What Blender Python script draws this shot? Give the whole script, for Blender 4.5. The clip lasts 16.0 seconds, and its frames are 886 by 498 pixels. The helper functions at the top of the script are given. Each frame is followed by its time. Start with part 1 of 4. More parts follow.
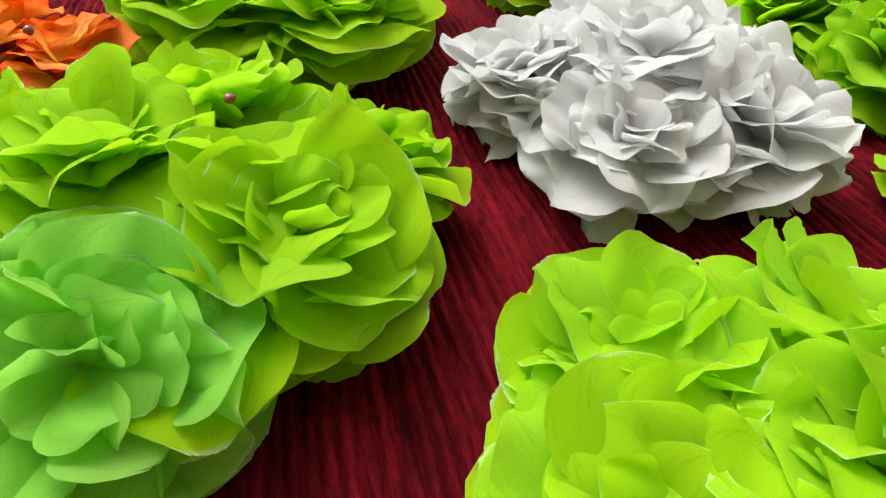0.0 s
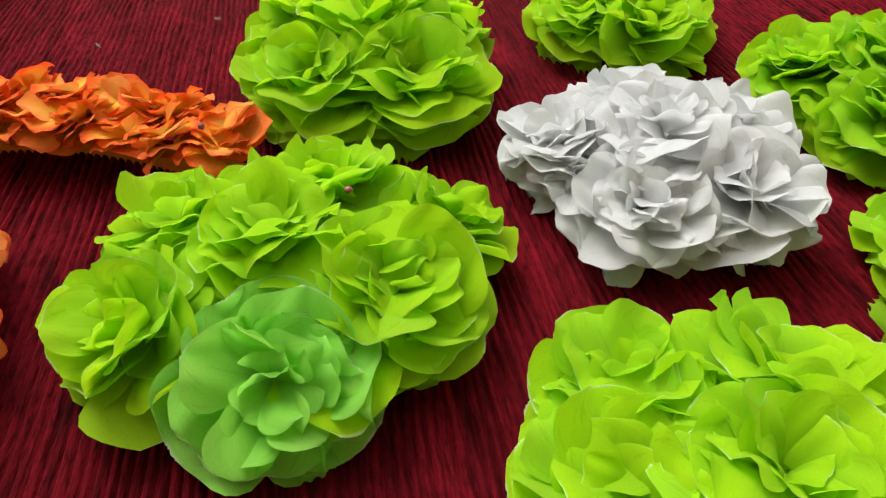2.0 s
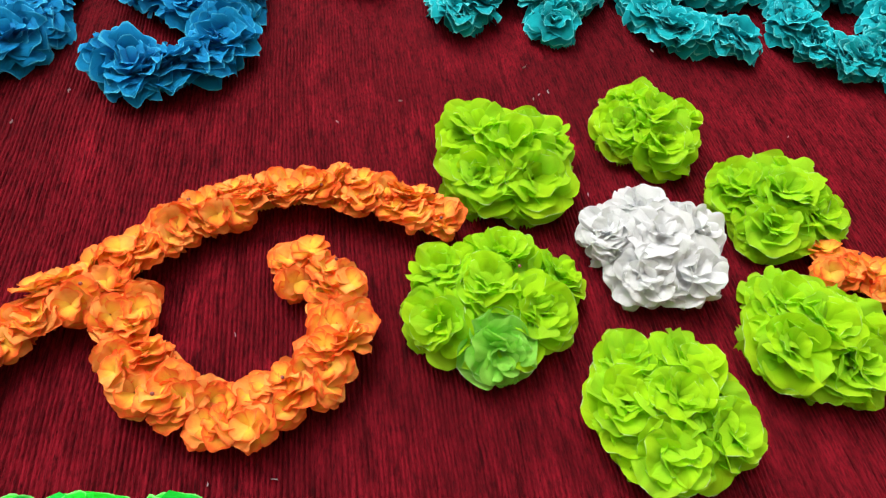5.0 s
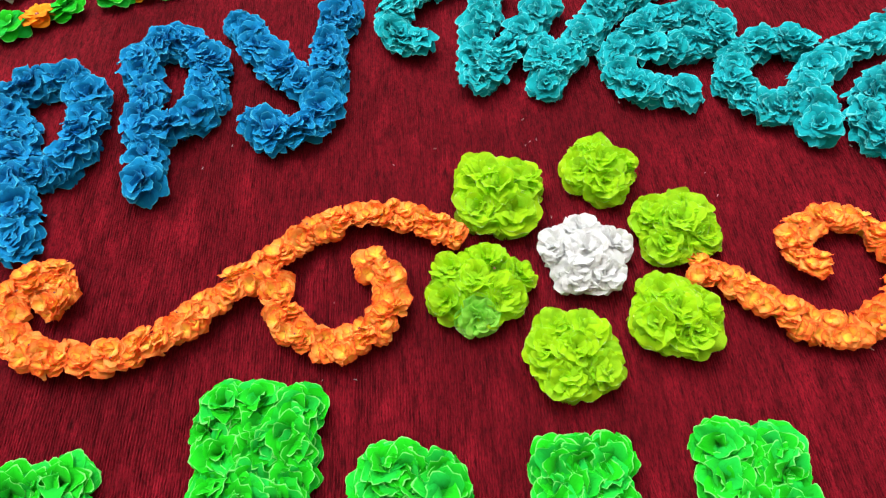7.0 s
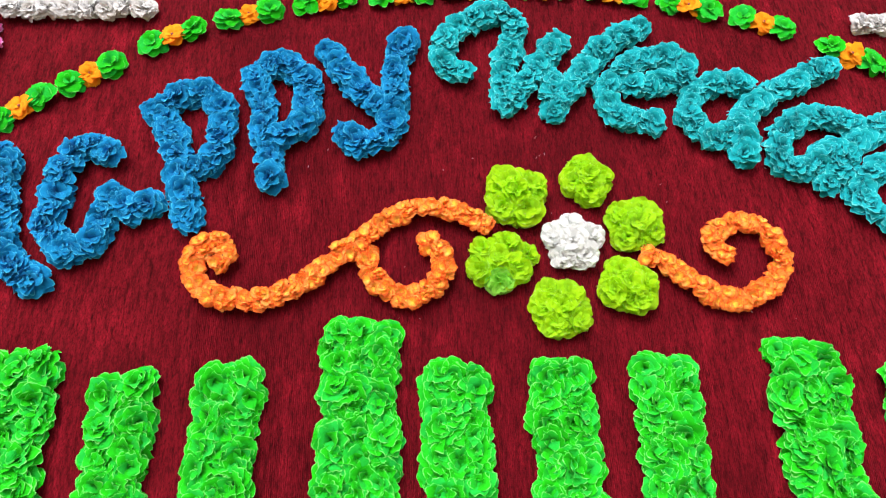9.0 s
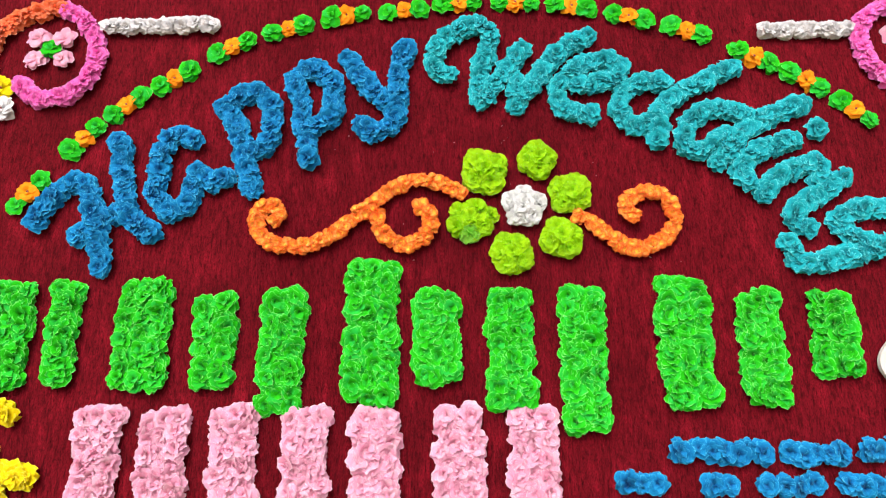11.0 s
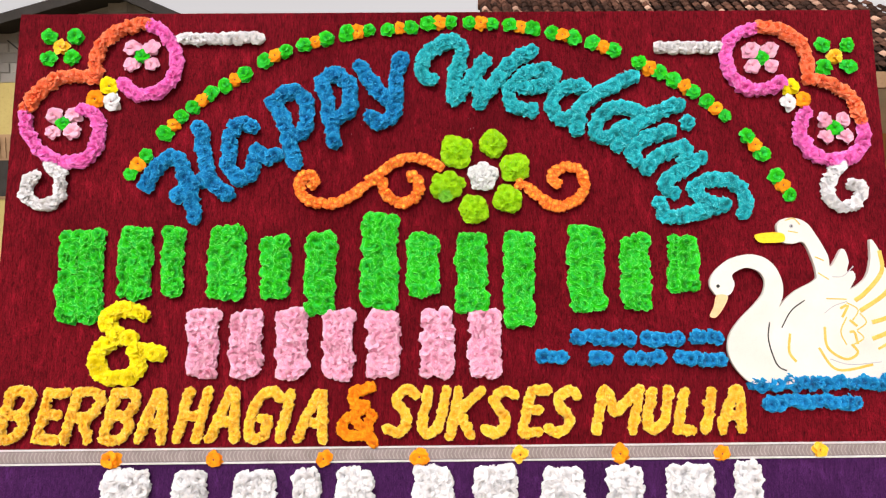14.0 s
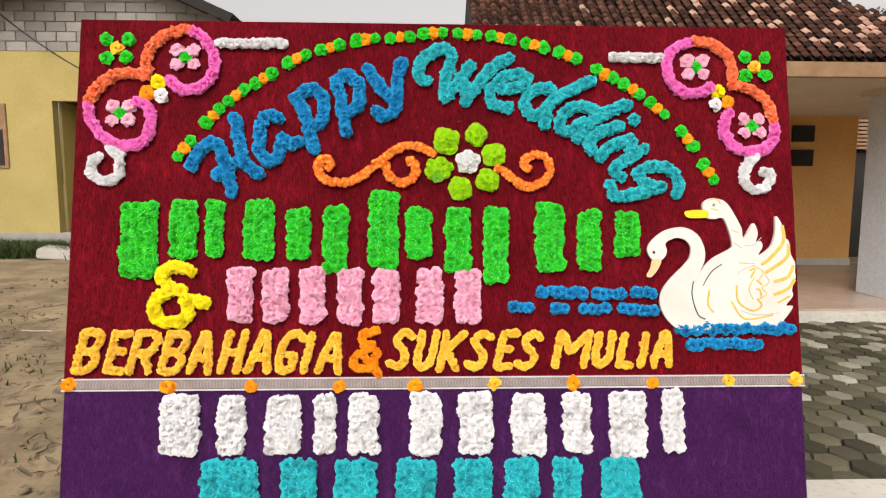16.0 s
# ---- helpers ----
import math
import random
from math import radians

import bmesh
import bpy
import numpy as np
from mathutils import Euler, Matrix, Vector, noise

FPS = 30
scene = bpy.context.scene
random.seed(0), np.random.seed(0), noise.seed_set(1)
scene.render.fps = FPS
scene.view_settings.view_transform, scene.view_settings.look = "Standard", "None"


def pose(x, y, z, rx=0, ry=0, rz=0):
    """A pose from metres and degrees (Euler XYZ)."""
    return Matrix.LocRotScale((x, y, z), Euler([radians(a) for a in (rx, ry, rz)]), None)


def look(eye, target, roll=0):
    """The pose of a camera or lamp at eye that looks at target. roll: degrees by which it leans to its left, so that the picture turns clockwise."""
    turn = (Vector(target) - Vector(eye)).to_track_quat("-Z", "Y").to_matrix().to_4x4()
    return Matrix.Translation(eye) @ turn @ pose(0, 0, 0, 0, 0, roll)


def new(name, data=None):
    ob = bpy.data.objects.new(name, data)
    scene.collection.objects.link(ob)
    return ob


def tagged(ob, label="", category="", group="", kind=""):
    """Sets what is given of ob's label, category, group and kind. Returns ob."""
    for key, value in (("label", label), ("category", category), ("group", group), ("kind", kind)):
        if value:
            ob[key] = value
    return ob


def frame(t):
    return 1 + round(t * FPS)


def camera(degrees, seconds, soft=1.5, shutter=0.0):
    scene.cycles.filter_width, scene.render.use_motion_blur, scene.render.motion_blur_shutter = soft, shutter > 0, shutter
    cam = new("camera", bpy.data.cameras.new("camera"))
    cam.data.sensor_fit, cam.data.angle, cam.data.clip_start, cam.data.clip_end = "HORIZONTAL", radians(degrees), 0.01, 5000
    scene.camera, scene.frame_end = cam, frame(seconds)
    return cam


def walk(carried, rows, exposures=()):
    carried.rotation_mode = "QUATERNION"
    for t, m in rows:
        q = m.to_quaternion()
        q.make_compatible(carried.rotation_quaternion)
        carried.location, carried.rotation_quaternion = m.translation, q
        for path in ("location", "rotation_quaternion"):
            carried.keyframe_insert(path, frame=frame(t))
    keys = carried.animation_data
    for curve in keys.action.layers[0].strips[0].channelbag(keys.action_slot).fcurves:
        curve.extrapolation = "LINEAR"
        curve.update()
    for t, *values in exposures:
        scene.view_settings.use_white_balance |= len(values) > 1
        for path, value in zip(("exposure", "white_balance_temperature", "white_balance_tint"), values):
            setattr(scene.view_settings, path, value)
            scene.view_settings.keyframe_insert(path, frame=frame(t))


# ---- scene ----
cam = camera(73.03, 16.0, 1.25)
LEAN, HIGH = 10.7, 1.362            # the board leans back; height of the white flower
BOARD = pose(0, 0, HIGH, -LEAN, 0, 0)
PATH = [
    (0, (-0.0402, -0.0689, -0.0770), (0.4558, 1.2490, 1.3433), -22.30),
    (0.5, (-0.0361, -0.0758, -0.0782), (0.4191, 1.2547, 1.3440), -21.11),
    (1, (-0.0322, -0.0839, -0.0823), (0.3459, 1.2625, 1.3474), -18.78),
    (1.5, (-0.0340, -0.0943, -0.0873), (0.2891, 1.2768, 1.3324), -17.06),
    (2, (-0.0470, -0.1058, -0.0938), (0.2544, 1.2839, 1.3124), -15.62),
    (2.5, (-0.0616, -0.1287, -0.0976), (0.2602, 1.3059, 1.2583), -15.07),
    (3, (-0.0753, -0.1595, -0.1072), (0.2875, 1.3194, 1.1895), -15.18),
    (3.5, (-0.0919, -0.1889, -0.1157), (0.2893, 1.3162, 1.1449), -14.83),
    (4, (-0.1094, -0.2173, -0.1262), (0.2795, 1.3108, 1.1041), -13.84),
    (4.5, (-0.1248, -0.2417, -0.1363), (0.2552, 1.3325, 1.0374), -12.43),
    (5, (-0.1324, -0.2690, -0.1456), (0.1932, 1.3530, 0.9783), -10.07),
    (5.2, (-0.1301, -0.2832, -0.1483), (0.1616, 1.3542, 0.9624), -9.29),
    (7.3, (-0.1029, -0.5126, -0.2306), (-0.0543, 1.2584, 0.6973), -3.68),
    (7.5, (-0.1081, -0.5313, -0.2355), (-0.0468, 1.2544, 0.6629), -3.86),
    (8, (-0.1280, -0.5809, -0.2528), (-0.0704, 1.2249, 0.6050), -2.71),
    (8.5, (-0.1570, -0.6631, -0.2627), (-0.0854, 1.1824, 0.5049), -1.72),
    (8.7, (-0.1668, -0.6972, -0.2594), (-0.0902, 1.1551, 0.4910), -1.78),
    (10.8, (-0.1025, -1.0379, -0.3420), (-0.1355, 0.8847, 0.2078), -0.88),
    (11, (-0.1014, -1.0683, -0.3377), (-0.1231, 0.8636, 0.1791), -0.56),
    (11.5, (-0.1030, -1.1442, -0.3217), (-0.0998, 0.8100, 0.1041), -0.24),
    (12, (-0.1213, -1.2227, -0.3278), (-0.1211, 0.7401, 0.0560), 0.36),
    (12.5, (-0.1279, -1.3227, -0.3456), (-0.0930, 0.6512, -0.0255), -0.41),
    (13, (-0.1353, -1.4089, -0.3453), (-0.1019, 0.5698, -0.0560), -0.06),
    (13.5, (-0.1150, -1.5029, -0.3587), (-0.1216, 0.4779, -0.0825), -0.17),
    (14, (-0.0820, -1.6008, -0.3719), (-0.0699, 0.3835, -0.1224), -0.50),
    (14.5, (-0.0691, -1.7128, -0.3865), (-0.0747, 0.2703, -0.1274), 0.91),
    (15, (-0.0640, -1.7950, -0.3917), (-0.0308, 0.1895, -0.1458), 0.82),
    (15.5, (-0.0868, -1.8813, -0.4031), (-0.0273, 0.1066, -0.1912), 0.65),
    (16, (-0.1110, -1.9789, -0.4255), (-0.0450, 0.0135, -0.2647), -0.13),
]
walk(cam, [(t, BOARD @ look(eye, target, roll)) for t, eye, target, roll in PATH], [(0, -1.06, 6700, 9), (2.5, -1.25, 6700, 9), (5, -0.98, 6600, 10), (8, -0.82, 6650, 11), (11, -0.94, 6850, 14), (14, -1.02, 6900, 15), (16, -1.10, 6950, 13)])

# ---- light ----
world = bpy.data.worlds.new("overcast_sky")
scene.world = world
world.use_nodes = True
wn, wl = world.node_tree.nodes, world.node_tree.links
sky = wn.new("ShaderNodeTexSky")
sky.sky_type, sky.sun_disc = "NISHITA", False
sky.sun_elevation, sky.sun_rotation = radians(46), radians(199)
sky.air_density, sky.dust_density = 1.0, 6.0
pale = wn.new("ShaderNodeHueSaturation")
pale.inputs["Saturation"].default_value, pale.inputs["Value"].default_value = 0.12, 3.05
wl.new(sky.outputs[0], pale.inputs["Color"])
wl.new(pale.outputs[0], wn["Background"].inputs["Color"])
wn["Background"].inputs["Strength"].default_value = 0.15
sun = new("sun", bpy.data.lights.new("sun", "SUN"))
sun.data.energy, sun.data.angle, sun.data.color = 1.3, radians(20), (1.0, 0.97, 0.92)
sun.matrix_world = look((-2.4, -7.0, 7.6), (0, 0, 0))


# ---- materials ----
def material(name):
    m = bpy.data.materials.new(name)
    m.use_nodes = True
    return m, m.node_tree.nodes, m.node_tree.links, m.node_tree.nodes["Principled BSDF"]


def mix(n, l, a, b, fac):
    """Colour mix of a and b (colours or sockets) by the socket or number fac."""
    k = n.new("ShaderNodeMix")
    k.data_type = "RGBA"
    for i, v in ((6, a), (7, b), (0, fac)):
        if isinstance(v, bpy.types.NodeSocket):
            l.new(v, k.inputs[i])
        elif i == 0:
            k.inputs[0].default_value = v
        else:
            k.inputs[i].default_value = (*v, 1)
    return k.outputs[2]


def texture(n, l, scale, detail=4, stretch=(1, 1, 1), rough=0.55, space="Object"):
    c, mp, t = n.new("ShaderNodeTexCoord"), n.new("ShaderNodeMapping"), n.new("ShaderNodeTexNoise")
    mp.inputs["Scale"].default_value = stretch
    t.inputs["Scale"].default_value, t.inputs["Detail"].default_value, t.inputs["Roughness"].default_value = scale, detail, rough
    l.new(c.outputs[space], mp.inputs[0])
    l.new(mp.outputs[0], t.inputs[0])
    return t.outputs["Fac"]


def ramp(n, l, fac, lo, hi):
    r = n.new("ShaderNodeMapRange")
    r.inputs["From Min"].default_value, r.inputs["From Max"].default_value = lo, hi
    l.new(fac, r.inputs["Value"])
    return r.outputs[0]


def bump(n, l, bsdf, height, strength, distance):
    b = n.new("ShaderNodeBump")
    b.inputs["Strength"].default_value, b.inputs["Distance"].default_value = strength, distance
    l.new(height, b.inputs["Height"])
    l.new(b.outputs[0], bsdf.inputs["Normal"])
    return b


def petal_cloth(name, heart, edge, other, let=0.3, rim=None, near=0.1, far=0.85, mixed=0.35, top=1.3):
    """Dyed petal fabric: heart to edge colour along the petal, some hearts darkened as gap shade, some pieces of
    another dye lot, light shining through.
    """
    m, n, l, p = material(name)
    uvm, sep, info = n.new("ShaderNodeUVMap"), n.new("ShaderNodeSeparateXYZ"), n.new("ShaderNodeObjectInfo")
    l.new(uvm.outputs[0], sep.inputs[0])
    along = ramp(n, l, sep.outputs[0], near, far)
    isl = n.new("ShaderNodeNewGeometry")
    both = n.new("ShaderNodeMath")
    both.operation = "FRACT"
    add = n.new("ShaderNodeMath")
    l.new(info.outputs["Random"], add.inputs[0])
    l.new(isl.outputs["Random Per Island"], add.inputs[1])
    l.new(add.outputs[0], both.inputs[0])
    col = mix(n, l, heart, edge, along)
    col = mix(n, l, col, other, ramp(n, l, both.outputs[0], mixed, top))
    blot = texture(n, l, 90, 3)
    col = mix(n, l, col, [c * 0.8 for c in edge], ramp(n, l, blot, 0.45, 0.85))
    # rim colour: frayed edge; on letter cloths also a painted edge highlight
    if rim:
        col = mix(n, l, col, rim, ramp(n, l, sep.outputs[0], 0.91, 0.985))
    weave = texture(n, l, 1500, 2)
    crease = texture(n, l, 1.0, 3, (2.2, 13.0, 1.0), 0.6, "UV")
    lay = n.new("ShaderNodeMath")
    lay.operation = "MULTIPLY_ADD"
    l.new(crease, lay.inputs[0])
    lay.inputs[1].default_value = 2.2
    l.new(weave, lay.inputs[2])
    bump(n, l, p, lay.outputs[0], 0.4, 0.0007)
    # crease darkening: shade of the folds put into the cloth colour
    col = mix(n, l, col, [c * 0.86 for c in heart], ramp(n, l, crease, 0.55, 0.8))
    l.new(col, p.inputs["Base Color"])
    p.inputs["Roughness"].default_value = 0.85
    p.inputs["Specular IOR Level"].default_value = 0.08
    p.inputs["Sheen Weight"].default_value = 0.04
    tr, sh = n.new("ShaderNodeBsdfTranslucent"), n.new("ShaderNodeMixShader")
    l.new(col, tr.inputs["Color"])
    sh.inputs[0].default_value = let
    l.new(p.outputs[0], sh.inputs[1])
    l.new(tr.outputs[0], sh.inputs[2])
    l.new(sh.outputs[0], n["Material Output"].inputs["Surface"])
    return m


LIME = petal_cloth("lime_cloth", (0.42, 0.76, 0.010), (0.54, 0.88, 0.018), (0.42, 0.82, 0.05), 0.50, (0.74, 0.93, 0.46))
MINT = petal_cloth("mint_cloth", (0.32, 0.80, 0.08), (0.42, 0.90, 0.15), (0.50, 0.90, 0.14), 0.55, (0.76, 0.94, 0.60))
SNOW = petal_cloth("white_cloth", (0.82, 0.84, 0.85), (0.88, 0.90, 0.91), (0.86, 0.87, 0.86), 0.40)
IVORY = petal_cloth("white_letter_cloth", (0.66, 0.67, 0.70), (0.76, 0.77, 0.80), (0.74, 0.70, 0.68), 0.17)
# blue, teal, green: hearts darkened as shade between petals, rims paled as highlights
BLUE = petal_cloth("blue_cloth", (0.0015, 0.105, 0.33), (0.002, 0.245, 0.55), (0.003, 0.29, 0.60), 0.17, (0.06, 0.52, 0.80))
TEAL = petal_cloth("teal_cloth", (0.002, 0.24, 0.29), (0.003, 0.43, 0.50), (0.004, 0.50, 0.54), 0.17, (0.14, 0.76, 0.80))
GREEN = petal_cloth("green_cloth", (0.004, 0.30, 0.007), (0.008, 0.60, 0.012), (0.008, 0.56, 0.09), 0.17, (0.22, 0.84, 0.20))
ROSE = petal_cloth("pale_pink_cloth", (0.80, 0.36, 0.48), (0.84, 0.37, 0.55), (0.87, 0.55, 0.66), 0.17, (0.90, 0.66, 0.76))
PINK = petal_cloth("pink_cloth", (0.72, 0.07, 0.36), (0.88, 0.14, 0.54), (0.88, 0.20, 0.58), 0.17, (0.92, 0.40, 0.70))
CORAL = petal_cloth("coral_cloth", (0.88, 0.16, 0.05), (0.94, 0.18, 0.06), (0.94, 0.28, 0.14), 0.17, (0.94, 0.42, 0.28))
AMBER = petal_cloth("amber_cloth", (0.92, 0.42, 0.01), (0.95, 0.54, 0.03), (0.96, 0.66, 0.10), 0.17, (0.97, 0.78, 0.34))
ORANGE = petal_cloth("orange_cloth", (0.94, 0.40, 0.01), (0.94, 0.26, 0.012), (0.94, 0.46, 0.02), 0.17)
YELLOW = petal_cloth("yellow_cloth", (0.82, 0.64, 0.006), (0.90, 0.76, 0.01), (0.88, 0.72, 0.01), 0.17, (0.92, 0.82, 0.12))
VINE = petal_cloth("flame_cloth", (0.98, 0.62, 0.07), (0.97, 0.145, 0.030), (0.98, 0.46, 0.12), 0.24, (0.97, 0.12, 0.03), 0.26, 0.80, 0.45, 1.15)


def velvet(name, dark, light, ribs=0):
    """Plush fabric with a standing pile in upright ribs; groove shade is mixed into the colour."""
    m, n, l, p = material(name)
    streak = texture(n, l, 170, 4, (1, 0.22, 1), 0.65)
    tuft = texture(n, l, 900, 2, (1, 0.5, 1))
    cloud = texture(n, l, 5, 4)
    fluff = texture(n, l, 38, 3, (1, 0.35, 1))
    col = mix(n, l, dark, light, ramp(n, l, streak, 0.3, 0.72))
    col = mix(n, l, col, [v * 1.6 for v in light], ramp(n, l, fluff, 0.52, 0.85))
    col = mix(n, l, col, [v * 0.62 for v in dark], ramp(n, l, cloud, 0.5, 0.9))
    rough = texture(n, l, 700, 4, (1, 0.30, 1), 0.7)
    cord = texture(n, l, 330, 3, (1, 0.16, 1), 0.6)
    if ribs:
        wob = n.new("ShaderNodeTexWave")
        wob.wave_type, wob.bands_direction, wob.wave_profile = "BANDS", "X", "SIN"
        wob.inputs["Scale"].default_value = ribs
        wob.inputs["Distortion"].default_value = 1.6
        wob.inputs["Detail"].default_value = 2
        wob.inputs["Detail Scale"].default_value = 1.3
        l.new(n.new("ShaderNodeTexCoord").outputs["Object"], wob.inputs[0])
        rib = n.new("ShaderNodeMix")
        rib.inputs[0].default_value = 0.55
        l.new(wob.outputs["Fac"], rib.inputs[2])
        l.new(ramp(n, l, cord, 0.25, 0.75), rib.inputs[3])
        rib = rib.outputs[0]
    else:
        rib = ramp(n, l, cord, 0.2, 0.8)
    # low spots of the ribs darkened in the colour, as shade between them
    groove_shade = n.new("ShaderNodeMath")
    groove_shade.operation = "MULTIPLY"
    l.new(ramp(n, l, rib, 0.58, 0.2), groove_shade.inputs[0])
    l.new(ramp(n, l, texture(n, l, 150, 3, (1, 0.4, 1), 0.6), 0.28, 0.62), groove_shade.inputs[1])
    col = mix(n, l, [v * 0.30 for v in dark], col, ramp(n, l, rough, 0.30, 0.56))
    col = mix(n, l, col, [v * 0.24 for v in dark], groove_shade.outputs[0])
    l.new(col, p.inputs["Base Color"])
    h = n.new("ShaderNodeMath")
    h.operation = "MULTIPLY_ADD"
    l.new(tuft, h.inputs[0])
    h.inputs[1].default_value = 0.55
    l.new(rib, h.inputs[2])
    bump(n, l, p, h.outputs[0], 0.9, 0.0011)
    p.inputs["Roughness"].default_value = 0.95
    p.inputs["Specular IOR Level"].default_value = 0.08
    p.inputs["Sheen Weight"].default_value = 0.12
    p.inputs["Sheen Roughness"].default_value = 0.45
    p.inputs["Sheen Tint"].default_value = (*[min(1, v * 4) for v in light], 1)
    return m


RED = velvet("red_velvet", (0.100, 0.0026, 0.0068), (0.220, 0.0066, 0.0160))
PURPLE = velvet("purple_velvet", (0.045, 0.010, 0.062), (0.080, 0.018, 0.105), 138)


def plain(name, low, high, rough=0.7, scale=8.0, grain=60.0, depth=0.002, spec=0.3, metal=0.0, piece=0.0):
    """A surface with broad stains and a fine grain; piece: how much single pieces differ."""
    m, n, l, p = material(name)
    col = mix(n, l, low, high, ramp(n, l, texture(n, l, scale, 5), 0.3, 0.7))
    fine = texture(n, l, grain, 5)
    col = mix(n, l, col, [v * 0.6 for v in low], ramp(n, l, fine, 0.52, 0.95))
    if piece:
        info = n.new("ShaderNodeObjectInfo")
        isl = n.new("ShaderNodeNewGeometry")
        s = n.new("ShaderNodeMath")
        l.new(info.outputs["Random"], s.inputs[0])
        l.new(isl.outputs["Random Per Island"], s.inputs[1])
        f = n.new("ShaderNodeMath")
        f.operation = "FRACT"
        l.new(s.outputs[0], f.inputs[0])
        col = mix(n, l, col, [v * (1 - piece) for v in low], f.outputs[0])
    l.new(col, p.inputs["Base Color"])
    bump(n, l, p, fine, 0.5, depth)
    p.inputs["Roughness"].default_value, p.inputs["Specular IOR Level"].default_value, p.inputs["Metallic"].default_value = rough, spec, metal
    return m


PAINT = plain("white_gloss_paint", (0.56, 0.55, 0.51), (0.66, 0.65, 0.61), 0.4, 6, 700, 0.0002)
GOLD = plain("ochre_paint", (0.56, 0.37, 0.05), (0.66, 0.48, 0.12), 0.5, 60, 200, 0.0002)
BEAK = plain("beak_yellow_paint", (0.80, 0.50, 0.01), (0.86, 0.58, 0.02), 0.45, 40, 200, 0.0002)
PEACH = plain("beak_peach_paint", (0.80, 0.42, 0.22), (0.86, 0.50, 0.28), 0.45, 40, 200, 0.0002)
BLACK = plain("black_paint", (0.015, 0.015, 0.015), (0.03, 0.03, 0.03), 0.45, 40, 200, 0.0002)
GREY = plain("grey_paint", (0.30, 0.31, 0.33), (0.42, 0.43, 0.45), 0.5, 40, 200, 0.0002)
BEAD = plain("bead", (0.20, 0.05, 0.05), (0.30, 0.08, 0.08), 0.25, 40, 200, 0.0001, 0.6)
WOOD = plain("raw_timber", (0.22, 0.13, 0.07), (0.32, 0.20, 0.11), 0.8, 5, 40, 0.001)
LACE = plain("silver_lace", (0.19, 0.155, 0.15), (0.27, 0.225, 0.22), 0.6, 30, 500, 0.001)
BRAID = plain("white_braid", (0.52, 0.50, 0.50), (0.62, 0.60, 0.60), 0.6, 30, 400, 0.001)
PLASTER = plain("yellow_plaster", (0.36, 0.285, 0.10), (0.43, 0.345, 0.13), 0.9, 1.3, 25, 0.003)
BLOCK = plain("concrete_block", (0.30, 0.28, 0.26), (0.40, 0.38, 0.35), 0.95, 4, 50, 0.004, 0.2, 0.0, 0.3)
MORTAR = plain("mortar", (0.26, 0.25, 0.23), (0.34, 0.32, 0.30), 0.95, 4, 50, 0.004)
APRICOT = plain("apricot_plaster", (0.58, 0.31, 0.10), (0.66, 0.37, 0.14), 0.85, 1.3, 25, 0.002)
CREAM = plain("cream_paint", (0.58, 0.50, 0.36), (0.66, 0.58, 0.44), 0.8, 2, 30, 0.002)
STONE = plain("pale_grey_tile", (0.46, 0.49, 0.52), (0.60, 0.62, 0.65), 0.5, 30, 90, 0.0006, 0.4)
TILE = plain("clay_roof_tile", (0.085, 0.040, 0.028), (0.15, 0.065, 0.042), 0.9, 3, 40, 0.004, 0.2, 0.0, 0.75)
TILE_PALE = plain("new_clay_tile", (0.50, 0.30, 0.22), (0.60, 0.38, 0.28), 0.9, 3, 40, 0.004, 0.2, 0.0, 0.3)
# near-black in place of shade inside openings; also the dark roof parts
DARK = plain("opening_shade_and_roof", (0.02, 0.018, 0.016), (0.035, 0.03, 0.028), 0.9, 3, 30, 0.002)
MOSS = plain("mossy_grit", (0.05, 0.05, 0.03), (0.11, 0.10, 0.065), 0.97, 2, 20, 0.01, 0.15)
SOIL = plain("sandy_soil", (0.12, 0.088, 0.055), (0.33, 0.255, 0.155), 0.97, 1.7, 13, 0.03, 0.15)
PAVER = plain("worn_paver", (0.075, 0.068, 0.04), (0.16, 0.145, 0.095), 0.9, 5, 30, 0.004, 0.3, 0.0, 0.6)
PAVER_PALE = plain("pale_paver", (0.24, 0.23, 0.175), (0.44, 0.42, 0.34), 0.9, 9, 30, 0.004, 0.3, 0.0, 0.5)
CONCRETE = plain("smooth_concrete", (0.42, 0.40, 0.35), (0.54, 0.52, 0.46), 0.85, 2, 30, 0.003)
FLOOR = plain("porch_floor", (0.34, 0.26, 0.21), (0.42, 0.33, 0.27), 0.25, 3, 40, 0.0005, 0.5)
GRASS = plain("grass_blades", (0.03, 0.055, 0.012), (0.075, 0.10, 0.03), 0.8, 3, 40, 0.001, 0.2, 0.0, 0.4)
LEAF = plain("tree_leaves", (0.035, 0.055, 0.03), (0.06, 0.085, 0.045), 0.8, 3, 40, 0.001, 0.2, 0.0, 0.4)
BARK = plain("bark", (0.10, 0.075, 0.05), (0.16, 0.12, 0.09), 0.95, 6, 30, 0.004)
WEAVE = plain("lace_weave", (0.28, 0.24, 0.24), (0.36, 0.31, 0.31), 0.6, 30, 300, 0.0005)
WIRE = plain("black_cable", (0.02, 0.02, 0.02), (0.03, 0.03, 0.03), 0.6)


# ---- mesh helpers ----
def mesh_of(name, bm, mat, smooth=False):
    me = bpy.data.meshes.new(name)
    bm.normal_update()
    bm.to_mesh(me)
    bm.free()
    for m in (mat if isinstance(mat, (list, tuple)) else [mat]):
        me.materials.append(m)
    if smooth:
        me.polygons.foreach_set("use_smooth", [True] * len(me.polygons))
    return me


